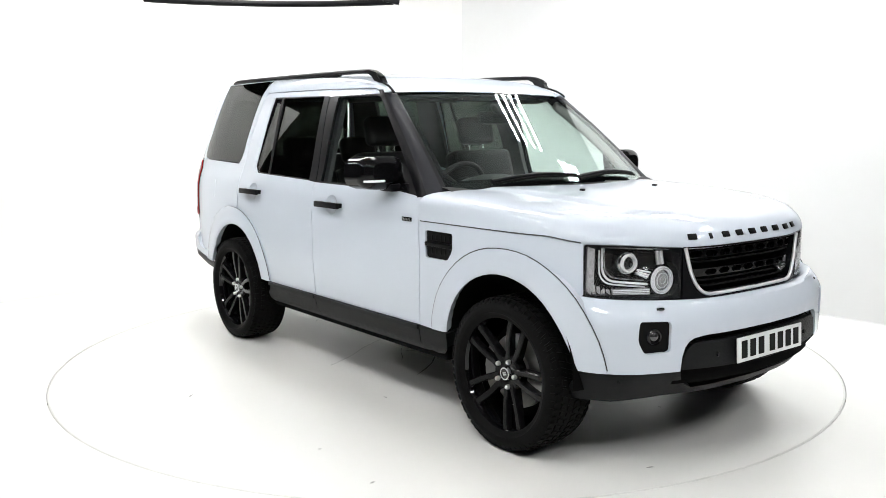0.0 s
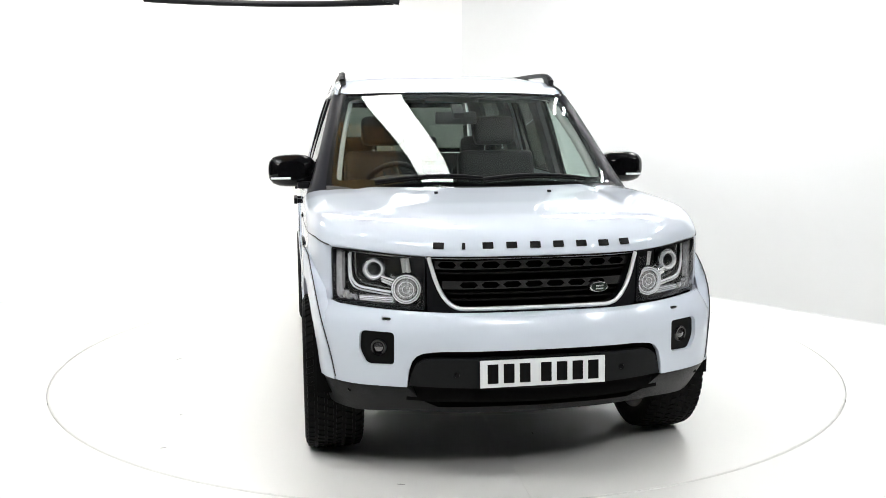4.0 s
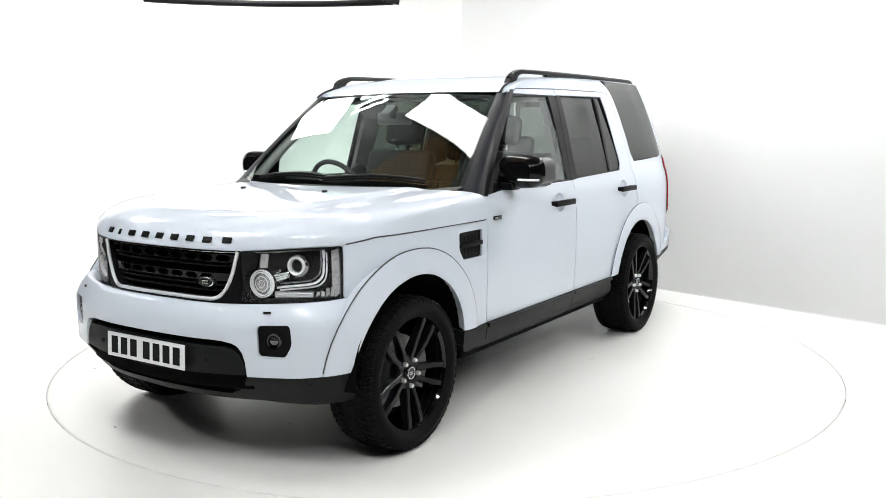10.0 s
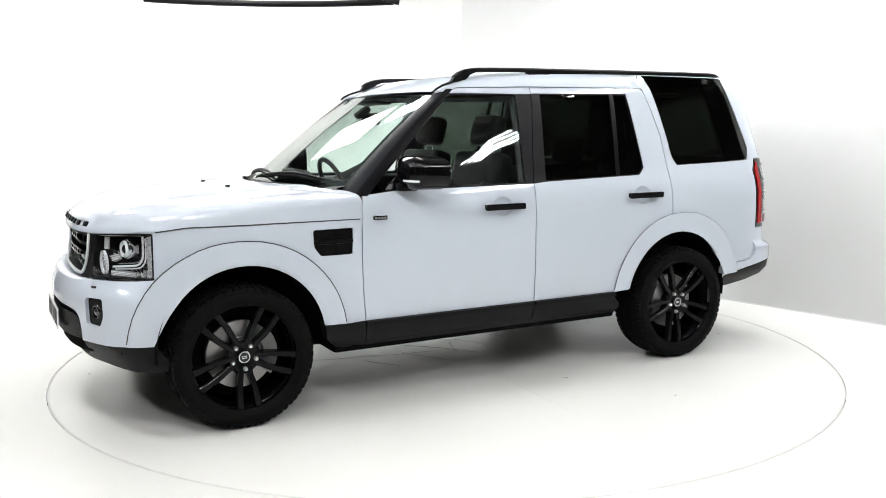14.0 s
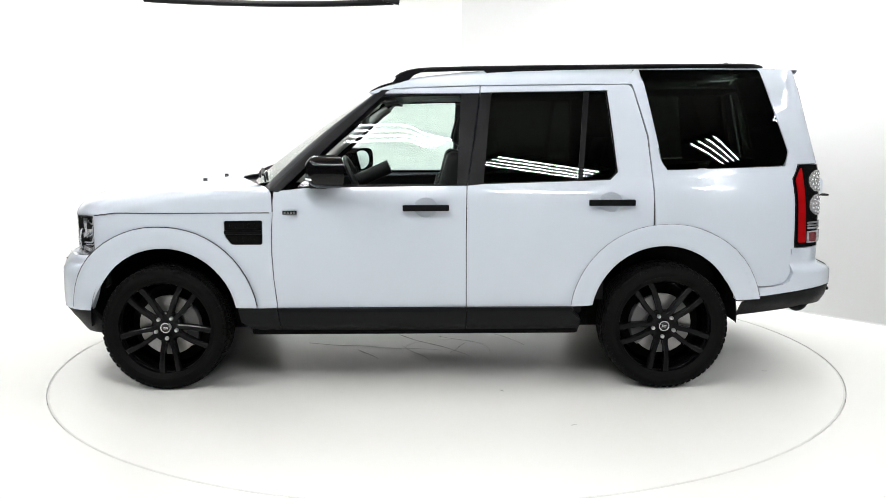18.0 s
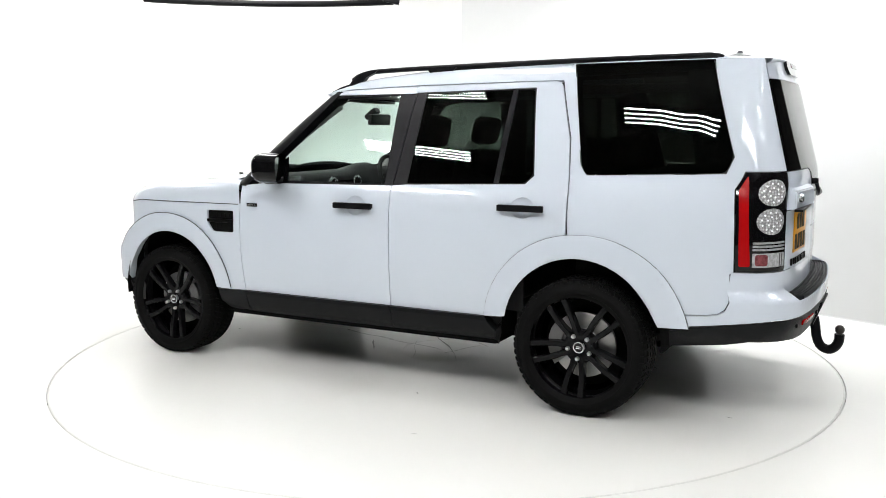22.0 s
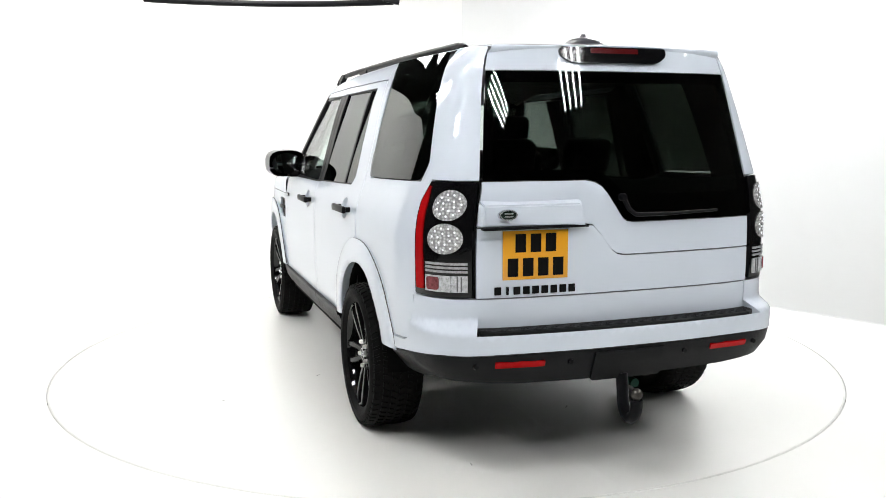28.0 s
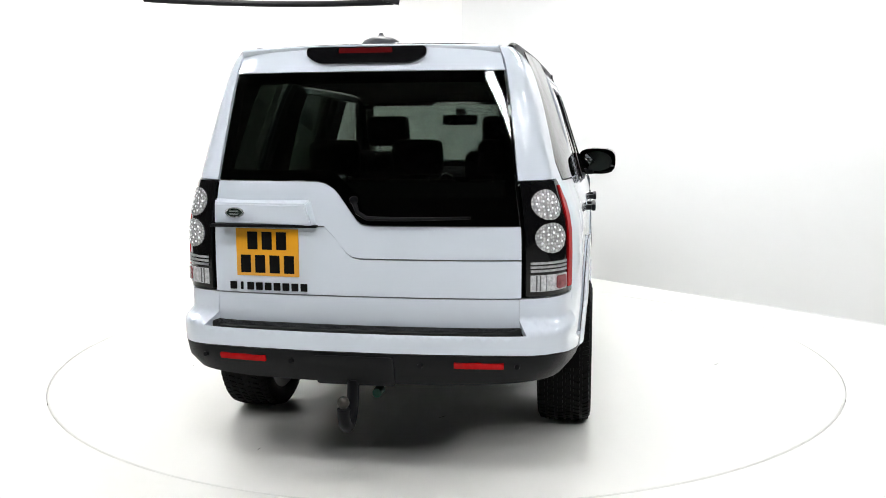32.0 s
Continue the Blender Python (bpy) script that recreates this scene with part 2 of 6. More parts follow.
def sheet(name, outer, surf, mat, parent, holes=(), thick=0.018, step=0.05, off=0.0, sign=1, label="", h=0.012):
    """A panel with the outline `outer` (and holes) on the surface surf(a, b), with thickness and clean normals."""
    from mathutils.geometry import delaunay_2d_cdt
    loops = [dense(outer, step)] + [dense(h, step) for h in holes]
    pts, edges = [], []
    for lp in loops:
        k = len(pts)
        pts += [Vector(p) for p in lp]
        edges += [(k + i, k + (i + 1) % len(lp)) for i in range(len(lp))]
    arr = np.array(loops[0])
    lo, hi = arr.min(0), arr.max(0)
    rim = np.array([tuple(p) for p in pts])
    for i, a in enumerate(np.arange(lo[0] + step * 0.5, hi[0], step)):
        for b in np.arange(lo[1] + step * (0.5 if i % 2 else 0.25), hi[1], step):
            if inside(a, b, loops[0]) and not any(inside(a, b, h) for h in loops[1:]):
                if np.min(np.hypot(rim[:, 0] - a, rim[:, 1] - b)) > step * 0.45:
                    pts.append(Vector((a, b)))
    vs, _, tris, *_ = delaunay_2d_cdt(pts, edges, [], 0, 1e-6)
    keep = []
    for t in tris:
        c = sum((vs[i] for i in t), Vector((0, 0))) / 3
        if inside(c.x, c.y, loops[0]) and not any(inside(c.x, c.y, h) for h in loops[1:]):
            keep.append(list(t))
    top, nrm = [], []
    for v in vs:
        p = np.array(surf(v.x, v.y))
        n = np.cross(np.array(surf(v.x + h, v.y)) - np.array(surf(v.x - h, v.y)), np.array(surf(v.x, v.y + h)) - np.array(surf(v.x, v.y - h)))
        n = n / (np.linalg.norm(n) + 1e-12)
        if n @ (p - np.array((p[0] * 0.7, 0, 0.9))) < 0:
            n = -n
        top.append(p + n * off)
        nrm.append(n)
    flip = np.array((1, sign, 1))
    top, nrm = [p * flip for p in top], [n * flip for n in nrm]
    verts, normals, faces = list(top), list(nrm), []
    for t in keep:
        n = np.cross(top[t[1]] - top[t[0]], top[t[2]] - top[t[0]])
        faces.append(tuple(t if n @ nrm[t[0]] > 0 else t[::-1]))
    k = len(verts)
    verts += [p - n * thick for p, n in zip(top, nrm)]
    normals += [-n for n in nrm]
    count = {}
    for f in faces:
        for i in range(3):
            e = (f[i], f[(i + 1) % 3])
            count[e] = 1
    faces += [tuple(k + i for i in f[::-1]) for f in list(faces)]
    for a, b in list(count):
        if (b, a) not in count:
            q = len(verts)
            quad = [verts[b], verts[a], verts[a + k], verts[b + k]]
            n = np.cross(quad[1] - quad[0], quad[2] - quad[0])
            n = n / (np.linalg.norm(n) + 1e-12)
            verts += quad
            normals += [n] * 4
            faces.append((q, q + 1, q + 2, q + 3))
    used = sorted({i for f in faces for i in f})
    new_i = {o: i for i, o in enumerate(used)}
    return piece(name, [verts[i] for i in used], [tuple(new_i[i] for i in f) for f in faces], mat, parent, label, 0, [normals[i] for i in used])


# ---- studio ----
TABLE_R = 2.487


def build_studio():
    # floor with a round opening for the table
    n = 160
    verts, faces = [], []
    for r in (TABLE_R + 0.0045, 3.2, 5.0, 16.0):
        for i in range(n):
            a = 2 * math.pi * i / n
            verts.append((r * math.cos(a), r * math.sin(a), 0))
    for k in range(3):
        for i in range(n):
            j = (i + 1) % n
            faces.append((k * n + i, k * n + j, (k + 1) * n + j, (k + 1) * n + i))
    low = len(verts)
    verts += [((TABLE_R + 0.0045) * math.cos(2 * math.pi * i / n), (TABLE_R + 0.0045) * math.sin(2 * math.pi * i / n), -0.06) for i in range(n)]
    faces += [(i, low + i, low + (i + 1) % n, (i + 1) % n) for i in range(n)]
    tagged(piece("floor", verts, faces, FLOOR, None, "", 40), "glossy white painted studio floor round the turntable", "floor", kind="structure")
    v, f = lathe([(0.0, -0.06), (TABLE_R + 0.02, -0.06), (TABLE_R + 0.02, -0.09), (0.0, -0.09)], 64, "z")
    tagged(piece("table_pit", v, f, DARK), "dark shallow pit under the turntable", "pit", kind="structure")

    def wall(name, plan, height, cove, label, mat=WALL):
        """A white wall along a plan line, with a cove of that radius to the floor on its inner side."""
        prof = [(0.0, height)] + [(0.0, height * k) for k in (0.75, 0.5)]
        prof += [(cove * (1 - math.cos(t)), cove * (1 - math.sin(t))) for t in np.linspace(0, math.pi / 2, 12)]
        verts, faces, p = [], [], len(prof) + 1
        plan = [Vector((*q, 0)) for q in plan]
        for i, q in enumerate(plan):
            a, b = plan[max(i - 1, 0)], plan[min(i + 1, len(plan) - 1)]
            d = (b - a).normalized()
            side = Vector((-d.y, d.x, 0))
            for o, z in prof:
                verts.append(q + side * o + Vector((0, 0, z + 0.001)))
            verts.append(q - side * 0.12 + Vector((0, 0, height)))
        for i in range(len(plan) - 1):
            for k in range(len(prof) - 1):
                faces.append((i * p + k, i * p + k + 1, (i + 1) * p + k + 1, (i + 1) * p + k))
            faces.append((i * p, (i + 1) * p, (i + 1) * p + p - 1, i * p + p - 1))
        return tagged(piece(name, verts, faces, mat, None, "", 60), label, "wall", kind="structure")

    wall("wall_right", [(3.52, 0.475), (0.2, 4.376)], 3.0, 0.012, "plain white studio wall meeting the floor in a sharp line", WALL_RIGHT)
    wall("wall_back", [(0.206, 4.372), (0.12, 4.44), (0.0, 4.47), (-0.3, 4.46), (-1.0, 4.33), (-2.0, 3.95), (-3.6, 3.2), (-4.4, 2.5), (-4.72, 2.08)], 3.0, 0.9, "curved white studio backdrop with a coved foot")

    def slab(name, x0, y0, z0, x1, y1, z1, mat, label, cat):
        bm = bmesh.new()
        box(bm, (x0 + x1) / 2, (y0 + y1) / 2, (z0 + z1) / 2, x1 - x0, y1 - y0, z1 - z0)
        return tagged(part(name, bm, mat, None, "", 0), label, cat, kind="structure")

    slab("wall_hall_left", -7.2, -10, 0, -7.0, 6.2, 5.2, ROOF_DARK, "dark hall wall beyond the studio set", "wall")
    slab("wall_hall_right", 7.0, -10, 0, 7.2, 6.2, 5.2, ROOF_DARK, "dark hall wall beyond the studio set", "wall")
    slab("wall_hall_front", -7.2, -10.2, 0, 7.2, -10, 5.2, ROOF_DARK, "dark hall wall facing the studio set", "wall")
    slab("wall_hall_back", -7.2, 6.2, 0, 7.2, 6.4, 5.2, ROOF_DARK, "dark hall wall behind the backdrop", "wall")
    bm = bmesh.new()
    box(bm, 0, -1.9, 5.3, 14.4, 16.6, 0.2)
    panels = bmesh.new()
    for k in range(26):
        box(panels, -4.5 + 0.36 * k, 1.6, 5.19, 0.356, 6.4, 0.02)
    tagged(part("ceiling_sheeting", panels, SHEETING, None, "", 0), "pale ribbed roof sheeting over the set", "ceiling sheeting", kind="structure")
    boards = bmesh.new()
    for k in range(13):
        box(boards, -2.1 + 0.12 * k, -0.45, 5.15, 0.085, 1.8, 0.04)
    tagged(part("ceiling", bm, ROOF_DARK, None, "", 0), "dark hall roof", "ceiling", kind="structure")
    tagged(part("ceiling_boards", boards, WOOD, None, "", 0), "brown wooden boards under the hall roof", "ceiling boards", kind="structure")


def softbox(x, y, z, turn, wide, long, label):
    """A lit strip in a black frame hung from the roof."""
    root = tagged(new("overhead_softbox"), label, "studio light", "overhead softboxes")
    root.matrix_basis = pose(x, y, z, 0, 0, turn)
    bm = bmesh.new()
    box(bm, 0, 0, 0, wide, long, 0.02)
    part("cloth", bm, SOFT, root, "white glowing cloth", 0)
    for px, py, sx, sy in ((0, long / 2 + 0.02, wide + 0.08, 0.04), (0, -long / 2 - 0.02, wide + 0.08, 0.04), (wide / 2 + 0.02, 0, 0.04, long), (-wide / 2 - 0.02, 0, 0.04, long)):
        bm = bmesh.new()
        box(bm, px, py, 0.05, sx, sy, 0.14, 0.01)
        part("frame_bar", bm, SATIN_BLACK, root)
    bm = bmesh.new()
    box(bm, 0, 0, 0.10, wide, long, 0.03)
    part("back_board", bm, SATIN_BLACK, root, "", 0)
    for q in (-0.37, 0.37):
        tube("hanger", [(0, q * long, 0.1), (0, q * long, 5.2 - z)], 0.012, SATIN_BLACK, root, n=6)
    return root


def hanging_rail():
    """The slightly bowed black rail that hangs before the backdrop."""
    root = tagged(new("lighting_rail"), "black bowed lighting rail hung before the white backdrop", "lighting rail")
    pts = [(-2.95 + 0.245 * k, 3.0, 2.775 - 0.055 * (1 - ((k - 6.5) / 6.5) ** 2)) for k in range(11)]
    tube("rail", pts, 0.03, SATIN_BLACK, root, "black rail", 8)
    bm = bmesh.new()
    box(bm, -0.52, 3.0, 2.745, 0.16, 0.07, 0.05, 0.008, pose(0, 0, 0, 0, 10))
    part("bracket", bm, SATIN_BLACK, root)
    for x in (-2.6, -0.55):
        tube("hanger", [(x, 3.0, 2.74), (x, 3.0, 5.19)], 0.012, SATIN_BLACK, root, n=6)
    return root


def tube_bank(x, y, z, turn, length):
    root = tagged(new("fluorescent_bank"), "bank of four lit fluorescent tubes hung from the roof, two banks added as fill", "ceiling light", "fluorescent banks")
    root.matrix_basis = pose(x, y, z, 0, 0, turn)
    bm = bmesh.new()
    box(bm, 0, 0, 0.06, 0.06, length + 0.1, 0.05, 0.008)
    for q in (-0.5, 0.5):
        box(bm, 0, q * (length + 0.06), 0.03, 0.52, 0.06, 0.10, 0.008)
    part("lamp_frame", bm, SATIN_BLACK, root)
    for k in range(4):
        cx = -0.195 + 0.13 * k
        tube("lit_tube", [(cx, -length / 2, 0), (cx, length / 2, 0)], 0.013, TUBE, root)
    for q in (-0.4, 0.4):
        tube("hanger", [(0, q * length, 0.08), (0, q * length, 5.2 - z)], 0.008, SATIN_BLACK, root, n=6)
    return root


def turntable():
    """Four sector plates, a centre cap and a steel rim."""
    v, f = lathe([(TABLE_R - 0.012, -0.001), (TABLE_R - 0.004, 0.0), (TABLE_R, -0.003), (TABLE_R, -0.05), (0.0, -0.05), (0.0, -0.02), (TABLE_R - 0.012, -0.02)], 160, "z")
    ob = tagged(piece("turntable", v, f, RIM, None, "", 30), "round white painted turntable with faint scuffs, level with the floor", "turntable")
    for q in range(4):
        verts, faces, n = [], [], 40
        for i in range(n + 1):
            a = math.pi / 2 * (q + i / n) - 0.03
            for r in (0.30, 1.2, 2.0, TABLE_R - 0.0125):
                g = 0.0002 / r * (1 if i == 0 else -1 if i == n else 0)
                verts.append((r * math.cos(a + g), r * math.sin(a + g), 0.0))
                verts.append((r * math.cos(a + g), r * math.sin(a + g), -0.019))
        for i in range(n):
            for k in range(3):
                b, c = i * 8 + 2 * k, (i + 1) * 8 + 2 * k
                faces.append((b, b + 2, c + 2, c))
            faces += [(i * 8, (i + 1) * 8, (i + 1) * 8 + 1, i * 8 + 1), (i * 8 + 6, i * 8 + 7, (i + 1) * 8 + 7, (i + 1) * 8 + 6)]
        for b in (0, n * 8):
            faces += [(b + 2 * k, b + 2 * k + 1, b + 2 * k + 3, b + 2 * k + 2) for k in range(3)]
        piece("table_plate", verts, faces, TABLE, ob, "", 30)
    rng = random.Random(5)
    for k in range(18):
        far = k < 10
        r, a = (rng.uniform(0.9, 2.3), rng.uniform(0, 6.28)) if far else (rng.uniform(0.1, 0.7), rng.uniform(0, 6.28))
        ln, wd, tw = (rng.uniform(0.008, 0.025), rng.uniform(0.003, 0.006), rng.uniform(0, 3.1)) if far else (rng.uniform(0.12, 0.4), rng.uniform(0.001, 0.0025), rng.uniform(0, 3.1))
        pts = []
        for q in range(10):
            t = 2 * math.pi * q / 10
            e = 1 + 0.35 * rng.uniform(-1, 1)
            px, py = ln * math.cos(t) * e, wd * math.sin(t) * e + 0.12 * ln * math.sin(2.2 * math.cos(t))
            pts.append((r * math.cos(a) + px * math.cos(tw) - py * math.sin(tw), r * math.sin(a) + px * math.sin(tw) + py * math.cos(tw)))
        verts = [(x, y, 0.0008) for x, y in pts] + [(x, y, 0.0) for x, y in pts]
        piece("scuff_mark", verts, [tuple(range(10))] + [(i, i + 10, (i + 1) % 10 + 10, (i + 1) % 10) for i in range(10)], SCUFF, ob, "", 0)
    turned("centre_cap", [(0.0, 0.0), (0.29, 0.0), (0.2985, -0.001), (0.2988, -0.019)], 64, TABLE, ob, axis="z", label="round centre cap")
    return ob


build_studio()
softbox(-0.32, -0.08, 3.45, 24, 0.43, 1.9, "long white lit softbox in a black frame over the turntable")
softbox(-2.15, 2.35, 3.5, 40, 0.85, 1.4, "broad white lit softbox in a black frame before the backdrop")
hanging_rail()
for bank in BANKS:
    tube_bank(*bank)
table = turntable()

# ---- car: surfaces ----
car = tagged(new("car"), "white five-door off-road car with black wheels and trim", "car")


def outline(ctrl, start):
    """A plan line from front centre to rear centre, by its length along, which is `start` at the second given point's place."""
    p = smooth_line(ctrl, 20)
    s = np.concatenate([[0], np.cumsum(np.hypot(*np.diff(p, axis=0).T))])
    k = np.argmin(np.hypot(p[:, 0] - start, p[:, 1] - 0.9))
    u = start + s[k] - s
    u, x, y = u[::-1], p[::-1, 0], p[::-1, 1]
    k = 210
    u = np.concatenate([2 * u[0] - u[1:k][::-1], u, 2 * u[-1] - u[-k:-1][::-1]])
    x = np.concatenate([x[1:k][::-1], x, x[-k:-1][::-1]])
    y = np.concatenate([-y[1:k][::-1], y, -y[-k:-1][::-1]])
    return u, x, y


SIDE = [(1.4, 0.918), (0.8, 0.926), (0.0, 0.928), (-1.0, 0.924), (-1.6, 0.914)]
UPPER = outline([(2.14, 0), (2.13, 0.27), (2.085, 0.45), (2.04, 0.58), (1.965, 0.69), (1.90, 0.775), (1.84, 0.83), (1.75, 0.872), (1.6, 0.903)] + SIDE
                + [(-1.9, 0.903), (-2.06, 0.888), (-2.2, 0.856), (-2.295, 0.822), (-2.352, 0.775), (-2.385, 0.715), (-2.405, 0.64), (-2.428, 0.5), (-2.445, 0.25), (-2.45, 0)], 1.6)
BUMP = outline([(2.235, 0), (2.222, 0.26), (2.187, 0.45), (2.125, 0.63), (2.059, 0.763), (1.978, 0.842), (1.885, 0.881), (1.75, 0.899), (1.6, 0.908)] + SIDE
               + [(-1.9, 0.908), (-2.1, 0.898), (-2.3, 0.862), (-2.41, 0.805), (-2.475, 0.71), (-2.51, 0.55), (-2.535, 0.25), (-2.54, 0)], 1.6)


def width(z):
    return np.interp(z, (0.3, 0.5, 0.7, 0.95, 1.06, 1.12, 1.17, 1.21, 1.28, 1.45, 1.6, 1.7, 1.76, 1.81, 1.86),
                     (0.885, 0.912, 0.925, 0.926, 0.922, 0.912, 0.896, 0.878, 0.858, 0.812, 0.768, 0.732, 0.705, 0.67, 0.60))


ZS = np.linspace(0.25, 1.9, 166)
WS = np.convolve(np.pad(width(ZS), 2, "edge"), np.ones(5) / 5, "valid")


def bend(x, y, z, half=None):
    """Tumblehome, and the lean of the tail."""
    cut = 0.925 - (np.interp(z, ZS, WS) if half is None else half)
    sy = -1 if y < 0 else 1
    y = abs(y)
    y = y - cut * min(1.0, (y / 0.9) ** 3)
    if z > 1.25 and x < -1.8:
        k = min(1.0, (-1.8 - x) / 0.4)
        x = x + k * 0.25 * (z - 1.25)
    if x > 0 and z > 1.15:
        y -= 0.03 * min(1.0, x / 0.5) * (z - 1.15) / 0.55
    return x, sy * y, z


def by_length(line):
    return lambda u, z: bend(np.interp(u, line[0], line[1]), np.interp(u, line[0], line[2]), z)


side = by_length(UPPER)


def pane_side(u, z):
    """The evenly curved glass of the side windows."""
    d = z - 1.21
    half = 0.8785 - 0.262 * d - 0.10 * d * d - 0.5 * max(0.0, d - 0.48) ** 2
    return bend(np.interp(u, UPPER[0], UPPER[1]), np.interp(u, UPPER[0], UPPER[2]), z, half)


bump_side = by_length(BUMP)


def ends(line):
    """The lengths along at which a plan line crosses the centre line, rear and front."""
    i = [k for k in range(len(line[2]) - 1) if abs(line[2][k]) < 1e-9]
    return float(line[0][i[0]]), float(line[0][i[-1]])


UR, UF = ends(UPPER)
BR, BF = ends(BUMP)


def front_upper(w, z):
    return side(UF - w, z)


def front_bump(w, z):
    return bump_side(BF - w, z)


def rear_upper(w, z):
    return side(UR + w, z)


def rear_bump(u, z):
    """The rear bumper swells out from the tail's own skin below the lamps. u: length along the bumper's line."""
    k = min(1.0, max(0.0, (0.716 - z) / 0.05))
    k = k * k * (3 - 2 * k)
    a = np.array(bump_side(u, z))
    q = (u + 1.6) / (BR + 1.6)
    b = np.array(side(-1.6 + q * (UR + 1.6), z))
    return tuple(b + (a - b) * k)


def mirrored(half, mid=0.0):
    """A loop closed by its mirror image about mid in the first coordinate."""
    return list(half) + [(2 * mid - a, b) for a, b in reversed(half) if abs(a - mid) > 1e-6]


AX, AZ, AR = 1.4425, 0.42, 0.414      # wheel arch centre (fore and aft alike) and radius


def arc(cx, r, a0, a1, n=22, cz=AZ):
    return [(cx + r * math.cos(radians(a)), cz + r * math.sin(radians(a))) for a in np.linspace(a0, a1, n)]


G = 0.0026                            # half a shut line
FLARE = 0.53


def flare_arc(cx, a0, a1, add=0.0, n=26):
    """The flare's outer edge, which widens towards the car's ends. Angles are from the end-ward side."""
    out = []
    for a in np.linspace(a0, a1, n):
        r = float(np.interp(a, (0, 10, 40, 60, 90), (0.578, 0.573, 0.563, 0.547, FLARE))) + add
        out.append((cx + math.copysign(1, cx) * r * math.cos(radians(a)), AZ + r * math.sin(radians(a))))
    return out


def flare_inner(cx, a0, a1, n=24):
    out = []
    for a in np.linspace(a0, a1, n):
        r = float(np.interp(a, (0, 6, 16, 33), (0.46, 0.448, 0.427, AR)))
        out.append((cx + math.copysign(1, cx) * r * math.cos(radians(a)), AZ + r * math.sin(radians(a))))
    return out




def flare_skin(base, cx):
    """The rounded swell of a wheel arch flare over the body side."""
    def f(u, z):
        x, y, zz = base(u, z)
        t = min(1.0, max(0.0, (math.hypot(u - cx, z - AZ) - AR) / 0.128))
        b = 0.007 + 0.013 * math.sqrt(1 - t * t)
        if t < 0.14:
            b -= 0.010 * (1 - t / 0.14) ** 2
        if cx > 0:
            b *= 1 - 0.75 * min(1.0, max(0.0, (u - 1.55) / 0.3))
        return x, y + math.copysign(b, y), zz
    return f


def roof_line(x):
    """Height at which the roof skin meets the body side."""
    return float(np.interp(-x, (-0.285, -0.2, -0.12, 0.1, 0.5, 1.3, 2.4), (1.70, 1.728, 1.748, 1.785, 1.812, 1.838, 1.838)))


def dish_loop(xc, zc, r=1.0):
    return [(xc + 0.066 * r * math.cos(a), zc + 0.056 * r * math.sin(a)) for a in np.linspace(0, 2 * math.pi, 29)[:-1]]


def sill_skin(u, z):
    """The sill, rolling under towards its lower edge."""
    x, y, zz = side(u, z)
    roll = 0.9 * max(0.0, 0.375 - z) + 0.10 * max(0.0, 0.46 - z)
    return x, y - math.copysign(roll, y), zz


